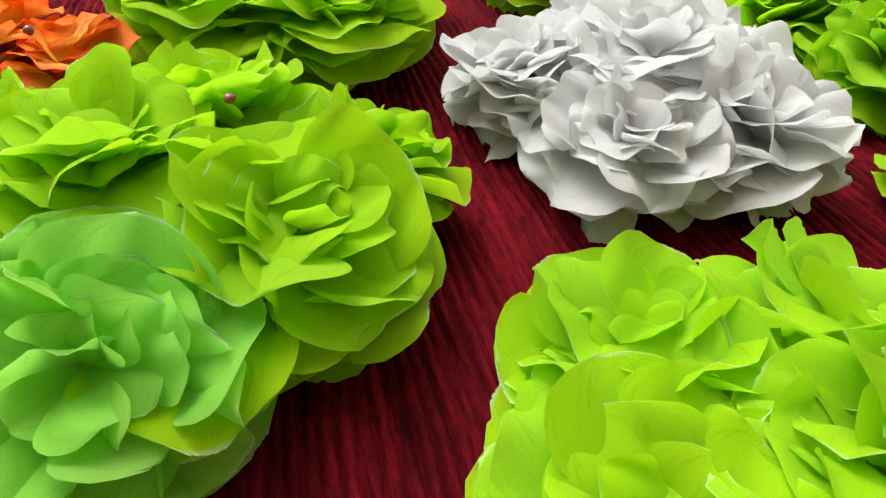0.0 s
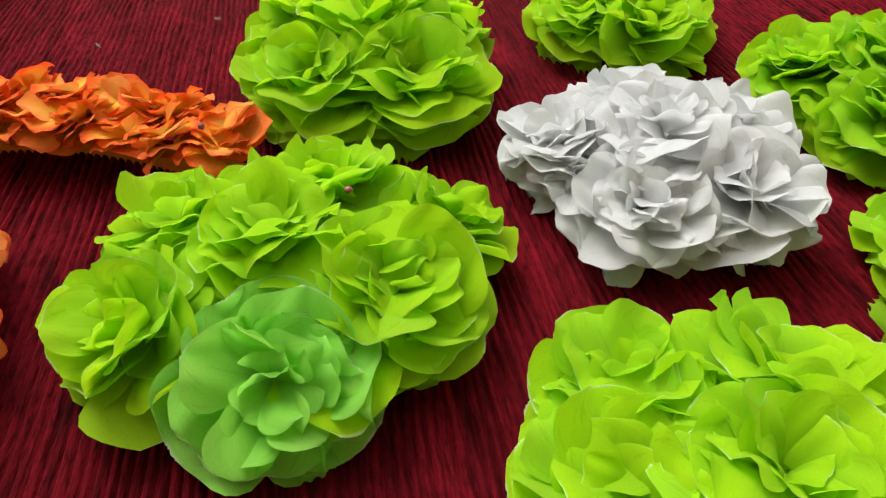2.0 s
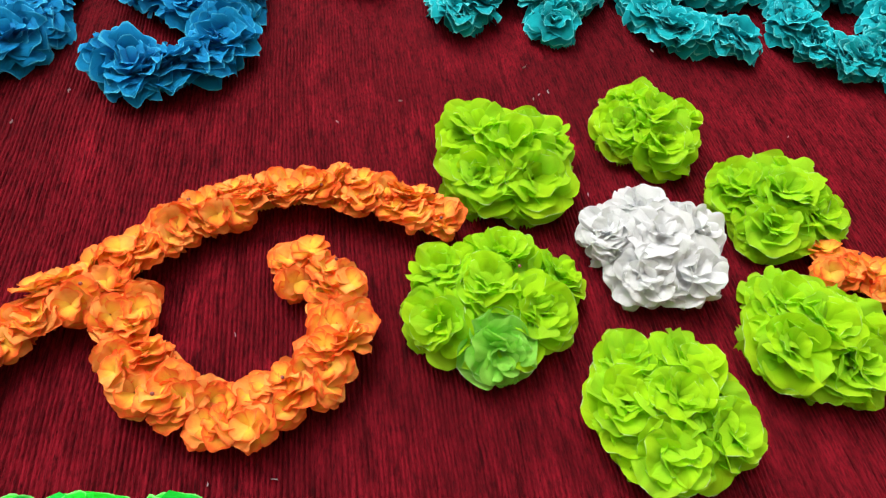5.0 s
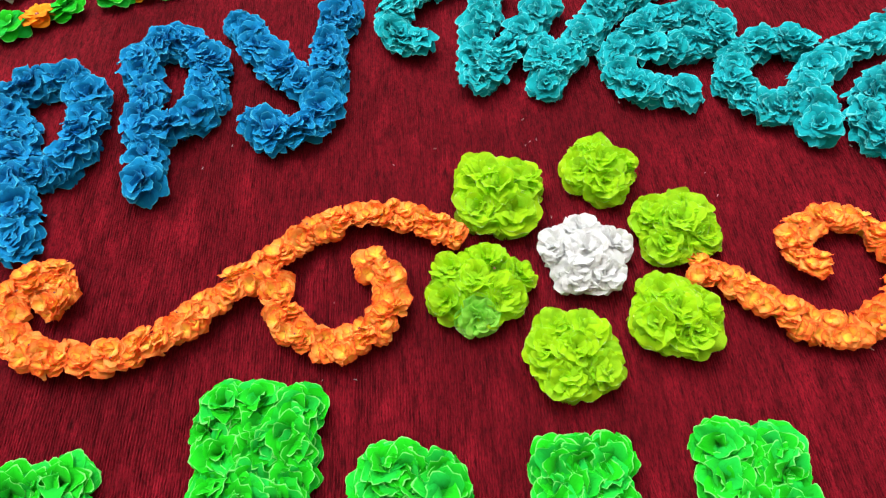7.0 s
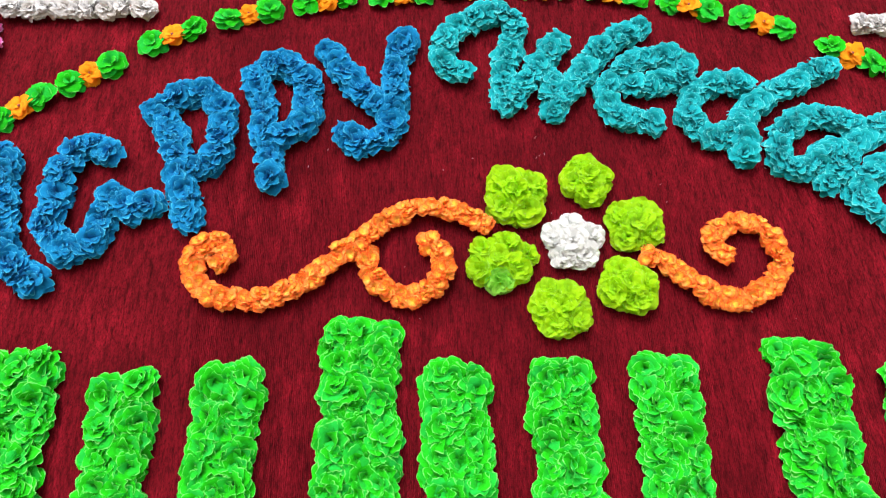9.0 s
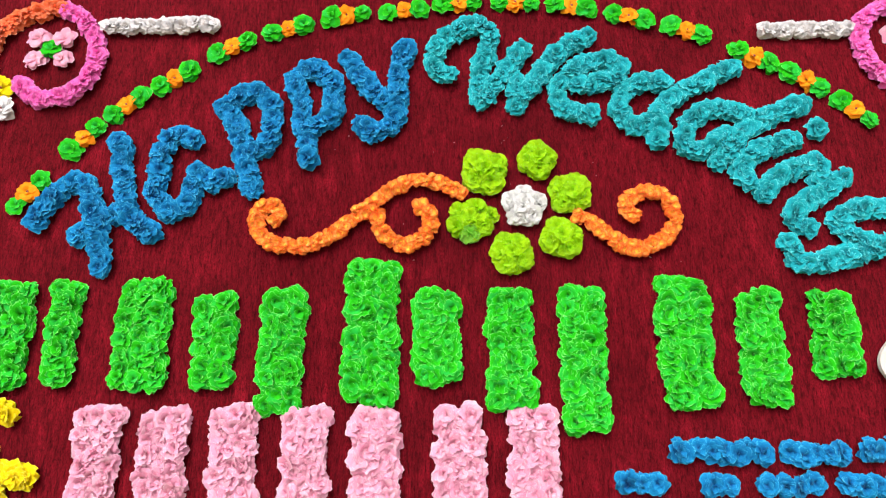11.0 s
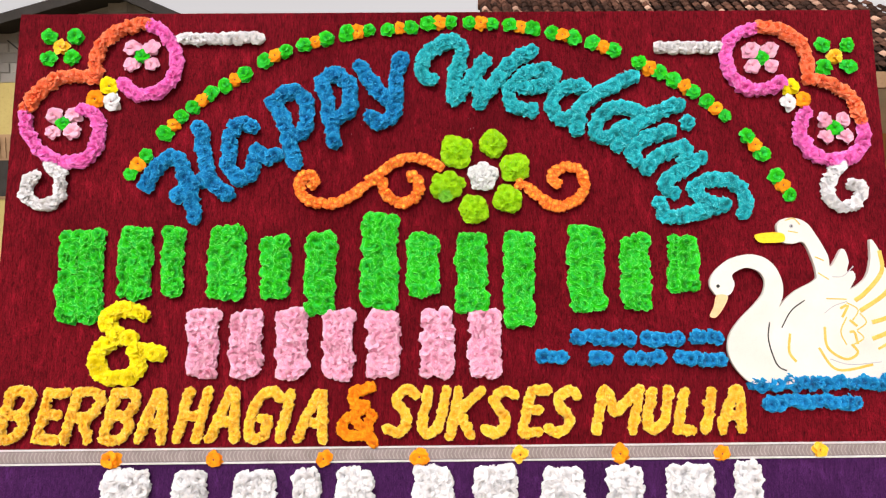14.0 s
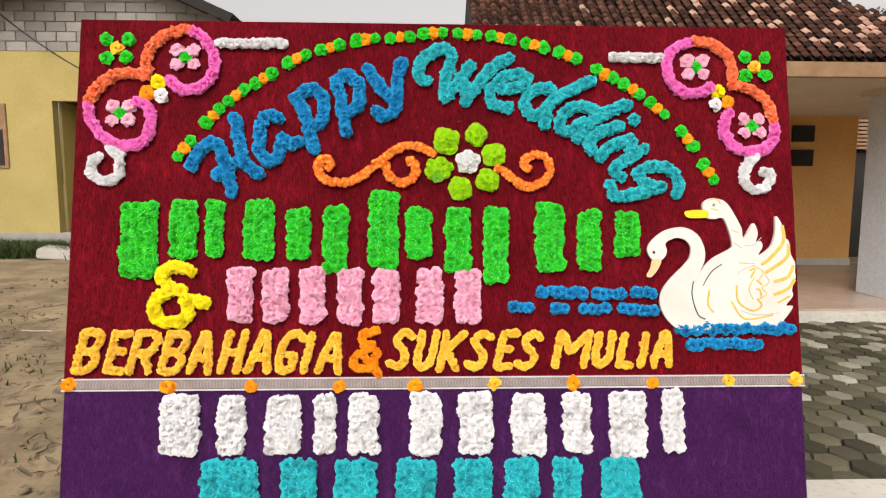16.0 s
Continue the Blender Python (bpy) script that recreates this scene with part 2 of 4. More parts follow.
def part(name, data, mat, parent, label="", m=None, smooth=False):
    """Links a bmesh or a mesh as one object under parent."""
    ob = new(name, data if isinstance(data, bpy.types.Mesh) else mesh_of(name, data, mat, smooth))
    ob.parent = parent
    if m is not None:
        ob.matrix_basis = m
    if label:
        ob["label"] = label
    return ob


def empty(name, m, label, category, group="", kind=""):
    ob = new(name)
    ob.empty_display_size = 0.02
    ob.matrix_basis = m
    return tagged(ob, label, category, group, kind)


def box(x0, x1, y0, y1, z0, z1, bevel=0.0, bm=None):
    b = bmesh.new()
    bmesh.ops.create_cube(b, size=1, matrix=Matrix.Translation(((x0 + x1) / 2, (y0 + y1) / 2, (z0 + z1) / 2)) @ Matrix.Diagonal((x1 - x0, y1 - y0, z1 - z0, 1)))
    if bevel:
        bmesh.ops.bevel(b, geom=b.edges[:], offset=bevel, segments=2, affect="EDGES")
    if bm is None:
        return b
    me = bpy.data.meshes.new("tmp")
    b.to_mesh(me)
    b.free()
    bm.from_mesh(me)
    bpy.data.meshes.remove(me)
    return bm


FACE = Matrix.Rotation(radians(90), 4, "X")


def on_board(u, v, h=0.0):
    """Pose on the board's face, u and v in metres, local z out of the board."""
    return BOARD @ Matrix.Translation((u, -h, v)) @ FACE


def spline(points, step, closed=False):
    """Evenly spaced points on a smooth curve through the given ones."""
    p = [Vector((x, y)) for x, y in points]
    if len(p) == 1:
        return [(p[0], Vector((1, 0)))]
    n = len(p)
    fine = []
    for i in range(n if closed else n - 1):
        a, b = p[i], p[(i + 1) % n]
        z = p[(i - 1) % n] if closed or i else a + (a - b) * 0.5
        c = p[(i + 2) % n] if closed or i + 2 < n else b + (b - a) * 0.5
        for k in range(12):
            t = k / 12
            fine.append(0.5 * (2 * a + (b - z) * t + (2 * z - 5 * a + 4 * b - c) * t * t + (3 * a - z - 3 * b + c) * t ** 3))
    fine.append(p[0] if closed else p[-1])
    total = sum((fine[i + 1] - fine[i]).length for i in range(len(fine) - 1))
    count = max(1, round(total / step))
    out, want, gone, i = [], 0.0, 0.0, 0
    for k in range(count + (0 if closed else 1)):
        want = total * k / count
        while i < len(fine) - 2 and gone + (fine[i + 1] - fine[i]).length < want:
            gone += (fine[i + 1] - fine[i]).length
            i += 1
        d = fine[i + 1] - fine[i]
        f = (want - gone) / max(d.length, 1e-9)
        out.append((fine[i] + d * f, d.normalized()))
    return out


def strip(points, half, z0, z1, name="strip"):
    """A flat raised band along a curve."""
    bm = bmesh.new()
    rows = []
    for q, d in points:
        s = Vector((-d.y, d.x)) * half
        rows.append([bm.verts.new((*(q + s * k), z)) for k, z in ((-1, z0), (-0.8, z1), (0.8, z1), (1, z0))])
    for a, b in zip(rows, rows[1:]):
        for i in range(3):
            bm.faces.new((a[i], b[i], b[i + 1], a[i + 1]))
    for e in (rows[0], rows[-1][::-1]):
        bm.faces.new(e)
    return bm


# ---- petals and florets ----
def add_petal(bm, uv, m, length, width, cup, curl, ruffle, nu, nv, rnd, notch=0.0, fray=0.0):
    """One cloth petal growing along +y of m, its face up along +z."""
    ph = [rnd.uniform(0, 6.28) for _ in range(4)]
    fold = rnd.uniform(-0.5, 0.5)
    rows = []
    for i in range(nu + 1):
        s = 1 - (1 - i / nu) ** 1.5
        w = width * 0.5 * max(0.10 if nu > 6 else 0.42 if s > 0.5 else 0.2, math.sin(math.pi * min(s ** 1.35, 0.992)) ** 0.52)
        row = []
        for j in range(nv + 1):
            c = 2 * j / nv - 1
            k = c * w / (0.5 * width)
            edge = 0.62 * s * s + 0.38 * k * k
            x = c * w
            y = length * (s - notch * s ** 4 * max(0.0, 1 - 6 * k * k) * 0.3 - (0.12 * c * c * s ** 8 if nu < 7 else 0))
            z = cup * length * (k * k * 0.6 + s * s * 0.5) - curl * length * s ** 3
            z += ruffle * length * edge * (math.sin(3.6 * k + ph[0] + 2.4 * s) * 0.55 + math.sin(7.5 * k + 3.0 * s + ph[1]) * 0.26)
            z += fold * 0.14 * length * k * s + 0.03 * length * math.sin(11 * k + ph[2]) * s * (1 - s) * 2
            if fray and (i == nu or j in (0, nv)):
                y += rnd.uniform(-1, 1) * fray * length
                x += rnd.uniform(-1, 1) * fray * length
            row.append(bm.verts.new(m @ Vector((x, y, z))))
        rows.append(row)
    for i in range(nu):
        for j in range(nv):
            f = bm.faces.new((rows[i][j], rows[i][j + 1], rows[i + 1][j + 1], rows[i + 1][j]))
            f.smooth = True
            for lp, (a, b) in zip(f.loops, ((i, j), (i, j + 1), (i + 1, j + 1), (i + 1, j))):
                lp[uv].uv = (max(a / nu, abs(2 * b / nv - 1) ** 5 * (a / nu) ** 0.25), b / nv)


def floret_mesh(name, mat, seed, layers, radius, nu=3, nv=4, ruffle=0.16, heart=None, broad=1.0, curl=0.6):
    """A pinned cloth floret of about that radius: rings of (petals, lift in degrees, size, height)."""
    rnd = random.Random(seed)
    bm = bmesh.new()
    uv = bm.loops.layers.uv.new("UVMap")
    for count, lift, size, high in layers:
        spin = rnd.uniform(0, 360)
        for k in range(count):
            a = spin + 360 * k / count + rnd.uniform(-20, 20)
            m = pose(0, 0, high * radius, 0, 0, a) @ Matrix.Translation((0, radius * 0.04, 0)) @ pose(0, 0, 0, lift + rnd.uniform(-17, 17), rnd.uniform(-20, 20), 0)
            add_petal(bm, uv, m, radius * size * rnd.uniform(0.88, 1.1), radius * size * rnd.uniform(0.78, 1.08) * broad, rnd.uniform(0.05, 0.3), rnd.uniform(0.4, 1.0) * curl, ruffle, nu, nv, rnd)
    mats = [mat]
    if heart:
        before = len(bm.faces)
        bmesh.ops.create_icosphere(bm, subdivisions=2, radius=radius * 0.11, matrix=Matrix.Translation((0, 0, radius * 0.42)))
        bm.faces.ensure_lookup_table()
        for f in bm.faces[before:]:
            f.material_index, f.smooth = 1, True
        mats.append(heart)
    return mesh_of(name, bm, mats)


FULL = [(7, 6, 1.0, 0.20), (7, 26, 0.95, 0.26), (6, 46, 0.88, 0.30), (4, 62, 0.78, 0.34), (3, 76, 0.62, 0.36)]
OPEN = [(6, 8, 1.0, 0.25), (5, 26, 0.85, 0.33), (3, 58, 0.5, 0.36)]
SPRIG = [(5, 0, 1.05, 0.30), (5, 16, 0.96, 0.52), (4, 34, 0.80, 0.66)]
KINDS = {}


def florets(mat, radius, style, fine=0, heart=None, count=6):
    """A few different florets of one cloth and size, made once."""
    key = (mat.name, round(radius, 4), style, fine)
    if key not in KINDS:
        nu, nv = (3, 4) if not fine else (5, 5)
        KINDS[key] = [floret_mesh("floret", mat, 31 * k + len(KINDS) * 7, {"full": FULL, "open": OPEN, "sprig": SPRIG}[style], radius, nu, nv, {"full": 0.36, "open": 0.15, "sprig": 0.26}[style], heart, 1.25 if style == "sprig" else 1.2, 0.3 if style == "sprig" else 0.6) for k in range(count)]
    return KINDS[key]


RND = random.Random(5)


def put_floret(thing, q, meshes, high=0.004, lean=24, size=1.0, name="floret"):
    m = Matrix.Translation((q[0], q[1], high)) @ pose(0, 0, 0, RND.uniform(-lean, lean), RND.uniform(-lean, lean), RND.uniform(0, 360)) @ Matrix.Diagonal((*([size * RND.uniform(0.9, 1.12)] * 3), 1))
    m = Matrix.Diagonal((1, 1, 0.80, 1)) @ m
    return part(name, RND.choice(meshes), None, thing, m=m)


b = bmesh.new()
bmesh.ops.create_icosphere(b, subdivisions=2, radius=0.0009)
PIN = mesh_of("pin", b, BEAD, True)


def flower_letter(name, strokes, mat, width, label, category, group="", step=0.29, style="full", fine=0, heart=None):
    """Curved strokes (cm on the board) of foam covered with a row of pinned florets."""
    pts = [p for s in strokes for p in s]
    cu, cv = sum(p[0] for p in pts) / len(pts) / 100, sum(p[1] for p in pts) / len(pts) / 100
    thing = empty(name, on_board(cu, cv), label, category, group)
    meshes = florets(mat, width * (0.32 if style == "sprig" else 0.47), style, fine, heart)
    tall = 0.0105 if style == "sprig" else 0.009
    done = []
    for s in strokes:
        way = [(x / 100 - cu, y / 100 - cv) for x, y in s]
        if len(way) > 1:
            part("foam_backing", strip(spline(way, width * 0.3), width * 0.05, -0.002, tall * 0.6), mat, thing)
        for q, d in spline(way, width * step):
            if style == "sprig":
                for row in (-0.16, 0.16):
                    at = q + Vector((-d.y, d.x)) * width * (row + RND.uniform(-0.06, 0.06)) + d * width * RND.uniform(-0.08, 0.08)
                    if all((at - o).length > width * 0.17 for o in done):
                        done.append(at)
                        put_floret(thing, at, meshes, tall + RND.uniform(-0.003, 0.003), 34)
                        if len(done) % 13 == 4:
                            part("pin", PIN, None, thing, "small bead-headed pin", Matrix.Translation((*at, tall + 0.011)))
                continue
            side = Vector((-d.y, d.x)) * RND.uniform(-0.09, 0.09) * width
            if all((q - o).length > width * step * 0.55 for o in done):
                done.append(q)
                put_floret(thing, q + side, meshes, tall + RND.uniform(-0.003, 0.003), 24)
    return thing


def flower_bar(u, v, w, h, mat, label, group, floret=0.022, name="flower_bar"):
    """An upright plain bar of foam (cm) covered with pinned florets."""
    w, h = w / 100, h / 100
    thing = empty(name, on_board(u / 100, v / 100), label, "flower bar", group)
    part("foam_backing", box(-w / 2 + 0.012, w / 2 - 0.012, -h / 2 + 0.012, h / 2 - 0.012, -0.002, 0.008, 0.002), mat, thing)
    meshes = florets(mat, floret, "full")
    inx, iny = max(0.0, w - 1.7 * floret), max(0.0, h - 1.7 * floret)
    nx, ny = max(1, round(inx / (floret * 1.05)) + 1), max(1, round(iny / (floret * 0.85)) + 1)
    for i in range(nx):
        for j in range(ny):
            x = inx * (i / (nx - 1) - 0.5) if nx > 1 else 0
            y = iny * (j / (ny - 1) - 0.5) if ny > 1 else 0
            put_floret(thing, (x + RND.uniform(-0.005, 0.005), y + RND.uniform(-0.005, 0.005)), meshes, RND.uniform(0.003, 0.009))
    return thing


# ---- ground ----
g = bmesh.new()
bmesh.ops.create_grid(g, x_segments=120, y_segments=120, size=1)
for v in g.verts:
    r = max(abs(v.co.x), abs(v.co.y))
    k = 12 * r + 900 * r ** 7
    v.co = Vector((v.co.x * k / max(r, 1e-6) * 1.0 if r else 0, v.co.y * k / max(r, 1e-6) if r else 0, 0))
    d = math.hypot(v.co.x, v.co.y)
    v.co.z = -0.012 + (0.02 * noise.noise(v.co * 0.9) + 0.012 * noise.noise(v.co * 3.1)) * (1 if v.co.x < 0.9 else 0.2) - (0.02 if v.co.x > 0.9 else 0)
ground = new("ground", mesh_of("ground", g, SOIL, True))
tagged(ground, "bare sandy village yard with trodden soil", "ground", kind="structure")

# ---- the board ----
X0, X1, TOP, SEAM, FOOT = -1.263, 1.154, 0.511, -0.703, -1.392
board = empty("flower_board", on_board(0, FOOT), "leaning greeting board covered in red and purple velvet", "board")


def panel(x0, x1, z0, z1, thick):
    """A cloth-wrapped panel with softly rounded edges; its face at z 0."""
    return box(x0, x1, z0, z1, -thick, 0, 0.006)


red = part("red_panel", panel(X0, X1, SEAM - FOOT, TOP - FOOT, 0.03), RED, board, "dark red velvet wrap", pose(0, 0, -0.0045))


def ribbed_sheet(x0, x1, y0, y1, pitch, deep):
    """Corduroy-like pile: upright ribs that wander, thin out and merge, as one relief."""
    fine = lambda a, b, c, d, near, wide: np.concatenate([np.arange(a, b, wide), np.arange(b, c, near), np.arange(c, d, wide), [d]])
    xs, ys = fine(x0, -0.45, 0.42, x1, pitch / 6, pitch / 2), fine(y0, -0.15 - FOOT, 0.24 - FOOT, y1, 0.0075, 0.045)
    nx, ny = len(xs), len(ys)
    gx, gy = np.meshgrid(xs, ys)
    rng = np.random.default_rng(7)

    def drift(sx, sy):
        """Smooth random field with a grain of sx by sy metres."""
        w, h = int((x1 - x0) / sx) + 3, int((y1 - y0) / sy) + 3
        val = rng.uniform(-1, 1, (h, w))
        fx, fy = (gx - x0) / sx, (gy - y0) / sy
        ix, iy = fx.astype(int), fy.astype(int)
        tx, ty = fx - ix, fy - iy
        tx, ty = tx * tx * (3 - 2 * tx), ty * ty * (3 - 2 * ty)
        return (val[iy, ix] * (1 - tx) + val[iy, ix + 1] * tx) * (1 - ty) + (val[iy + 1, ix] * (1 - tx) + val[iy + 1, ix + 1] * tx) * ty

    phase = gx / pitch + 0.6 * drift(0.05, 0.09) + 0.34 * drift(0.010, 0.022)
    wave = 1 - np.exp(-((np.abs(phase - np.round(phase))) / 0.17) ** 2)
    full = 0.80 + 0.26 * drift(0.006, 0.020) + 0.20 * drift(0.003, 0.007)
    z = deep * (wave * full - 1)
    co = np.stack([gx, gy, z], -1).reshape(-1, 3)
    k = (np.arange(ny - 1)[:, None] * nx + np.arange(nx - 1)).reshape(-1)
    quads = np.stack([k, k + 1, k + 1 + nx, k + nx], 1).astype(np.int32)
    me = bpy.data.meshes.new("velvet_ribs")
    me.vertices.add(len(co))
    me.vertices.foreach_set("co", co.ravel())
    me.loops.add(quads.size)
    me.loops.foreach_set("vertex_index", quads.ravel())
    me.polygons.add(len(quads))
    me.polygons.foreach_set("loop_start", np.arange(0, quads.size, 4, dtype=np.int32))
    me.polygons.foreach_set("use_smooth", np.ones(len(quads), bool))
    me.update(calc_edges=True)
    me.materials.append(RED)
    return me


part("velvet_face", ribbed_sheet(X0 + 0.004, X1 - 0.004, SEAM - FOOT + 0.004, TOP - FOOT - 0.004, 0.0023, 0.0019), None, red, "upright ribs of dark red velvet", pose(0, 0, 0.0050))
part("purple_panel", panel(X0 + 0.004, X1 - 0.004, 0, SEAM - FOOT - 0.0005, 0.028), PURPLE, board, "deep purple velvet")
for x in (-0.95, 0.86):
    part("back_post", box(x - 0.025, x + 0.025, 0.0, TOP - FOOT - 0.05, -0.075, -0.03, 0.003), WOOD, board, "rough timber post")

# lace ribbon over the seam
ribbon = empty("lace_ribbon", on_board(0, SEAM), "silver lace ribbon with white edges along the seam", "ribbon")
part("lace", box(X0 - 0.002, X1 + 0.002, -0.014, 0.014, 0.0, 0.004, 0.001), LACE, ribbon)
for y in (-0.0175, 0.0175):
    part("braid", box(X0 - 0.002, X1 + 0.002, y - 0.0024, y + 0.0024, 0.0, 0.006, 0.0015), BRAID, ribbon, "white edging braid")
chev = bmesh.new()
for k in range(240):
    x = X0 + 0.005 + k * 0.0100
    for s in (-1, 1):
        a, b = Vector((x, 0, 0.0045)), Vector((x + 0.005, s * 0.012, 0.0045))
        q = [chev.verts.new(p) for p in (a, a + Vector((0.0028, 0, 0)), b + Vector((0.0028, 0, 0)), b)]
        chev.faces.new(q if s < 0 else q[::-1])
part("chevron_weave", chev, WEAVE, ribbon, "pale grey chevron weave")


def small_flower(u, v, mat, radius, label, group, heart=BEAD, name="fabric_flower", style="open"):
    thing = empty(name, on_board(u, v), label, "fabric flower", group)
    put_floret(thing, (0, 0), florets(mat, radius, style, 0, heart), 0.005, 10)
    return thing


for u, v in [(-123.9, -70.0), (-92.9, -70.7), (-66.5, -71.0), (-38.4, -71.1), (-13.7, -70.9), (12.1, -70.5), (38.0, -70.6), (64.3, -70.8), (89.6, -70.1), (112.2, -69.8)]:
    small_flower(u / 100, v / 100, ORANGE if RND.random() < 0.7 else AMBER, 0.023, "orange fabric flower pinned to the lace ribbon", "flowers on the ribbon")

# ---- lettering of florets ----
HAPPY, WED = "letters of the blue word", "letters of the teal word"


def blue(ch, *strokes):
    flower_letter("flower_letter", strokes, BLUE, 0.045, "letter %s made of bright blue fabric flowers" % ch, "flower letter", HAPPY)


def teal(ch, *strokes):
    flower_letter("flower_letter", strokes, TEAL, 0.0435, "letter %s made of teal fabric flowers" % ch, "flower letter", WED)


blue("H", *[[(-87.7, 0.9), (-84.8, 6.3), (-80.3, 8.9), (-77.5, 4.7), (-75.8, -1.8), (-73.8, -7.9)], [(-73.5, 16.8), (-72.0, 9.3), (-70.0, 1.5), (-65.5, -1.5)], [(-78.7, -2.4), (-75.0, 0.8), (-70.4, 3.7)]])
blue("a", *[[(-59.2, 16.9), (-63.1, 17.7), (-65.5, 12.6), (-65.4, 6.7), (-62.6, 2.4), (-58.9, 5.0), (-58.2, 10.3)], [(-58.2, 10.3), (-55.3, 8.4), (-52.6, 9.3)]])
blue("p", *[[(-53.9, 24.1), (-50.7, 18.7), (-49.0, 12.6), (-47.3, 6.3)], [(-52.9, 24.8), (-48.4, 27.3), (-45.0, 24.8), (-44.5, 18.7), (-46.1, 15.1), (-49.3, 14.5)]])
blue("p", *[[(-41.1, 29.9), (-38.6, 24.1), (-37.8, 18.1), (-36.8, 13.0)], [(-40.1, 30.1), (-36.2, 32.1), (-32.9, 28.3), (-32.8, 22.8), (-35.3, 19.6), (-37.9, 19.3)]])
blue("y", *[[(-29.9, 34.6), (-26.4, 29.0), (-22.5, 24.9)], [(-18.7, 36.3), (-19.7, 28.4), (-20.5, 21.4), (-23.7, 17.8), (-27.2, 19.7)]])
teal("W", *[[(-10.1, 30.2), (-12.7, 31.8), (-11.8, 36.7), (-8.1, 40.0), (-3.9, 41.4), (-1.5, 38.7), (-3.2, 31.9), (-4.2, 24.3)], [(-4.3, 23.8), (0.7, 29.8), (4.4, 35.5)], [(3.0, 29.1), (3.3, 23.4)], [(3.3, 23.4), (8.3, 30.6), (13.0, 35.5), (18.2, 38.3)]])
teal("e", *[[(15.8, 27.4), (20.4, 28.1), (24.3, 30.9), (20.8, 32.9), (15.4, 31.6), (11.6, 27.1), (12.4, 22.3), (17.4, 21.3)]])
teal("d", *[[(32.6, 27.9), (28.0, 28.1), (23.9, 25.1), (23.7, 20.3), (27.6, 18.9), (32.4, 23.0)], [(46.0, 30.5), (39.8, 27.9), (34.4, 25.1), (30.9, 21.0), (29.6, 15.9)]])
teal("d", *[[(47.3, 20.4), (42.8, 22.1), (37.5, 20.4), (34.9, 16.2), (37.1, 13.2), (43.1, 16.3)], [(58.0, 22.4), (51.3, 20.0), (45.1, 16.3), (40.8, 10.9)]])
teal("i", *[[(55.2, 15.3), (48.8, 12.9), (44.9, 9.6), (45.5, 6.9)], [(60.4, 17.1)]])
teal("n", *[[(48.2, 4.6), (52.4, 8.2), (59.1, 10.2), (58.8, 6.9)], [(63.4, 7.1), (57.3, 3.5), (53.1, 0.3), (55.5, -2.4)]])
teal("g", *[[(74.3, -8.2), (74.8, -3.0), (70.7, 1.2), (64.8, 1.2), (61.3, -1.7), (64.3, -5.0), (68.8, -5.6)], [(51.7, -5.0), (53.1, -8.4), (58.9, -8.4), (68.8, -5.6)]])

GLYPH = {
    "B": [[(0, 0), (0, 1)], [(0, 1), (0.7, 1), (0.95, 0.78), (0.7, 0.52), (0.05, 0.52)], [(0.6, 0.5), (0.95, 0.28), (0.7, 0.02), (0, 0)]],
    "E": [[(0, 1), (0, 0)], [(0.1, 1), (1, 1)], [(0.1, 0.52), (0.8, 0.52)], [(0.1, 0), (1, 0)]],
    "R": [[(0, 0), (0, 1)], [(0, 1), (0.7, 1), (1, 0.78), (0.7, 0.5), (0.05, 0.48)], [(0.5, 0.45), (0.95, 0)]],
    "A": [[(0, 0), (0.33, 1)], [(0.5, 1), (0.9, 0)], [(0.25, 0.36), (0.75, 0.36)]],
    "H": [[(0, 0), (0, 1)], [(1, 0), (1, 1)], [(0, 0.5), (1, 0.5)]],
    "G": [[(1.22, 0.86), (0.78, 1.02), (0.25, 0.9), (0, 0.5), (0.1, 0.08), (0.45, -0.03), (0.85, 0.08), (0.92, 0.40)], [(0.92, 0.42), (0.55, 0.42)]],
    "I": [[(0, 0), (0, 1)]],
    "S": [[(1, 0.88), (0.65, 1), (0.2, 0.88), (0.22, 0.65), (0.75, 0.42), (0.85, 0.15), (0.5, 0), (0, 0.08)]],
    "U": [[(0, 1), (0, 0.25), (0.3, 0), (0.7, 0), (1, 0.25), (1, 1)]],
    "K": [[(0, 0), (0, 1)], [(1, 1), (0.1, 0.5)], [(0.2, 0.5), (0.95, 0)]],
    "M": [[(0, 0), (0, 1)], [(0.1, 0.95), (0.42, 0.45)], [(0.5, 0.5), (0.92, 0.95)], [(1, 1), (1, 0)]],
    "L": [[(0, 1), (0, 0)], [(0.1, 0), (0.95, 0)]],
}
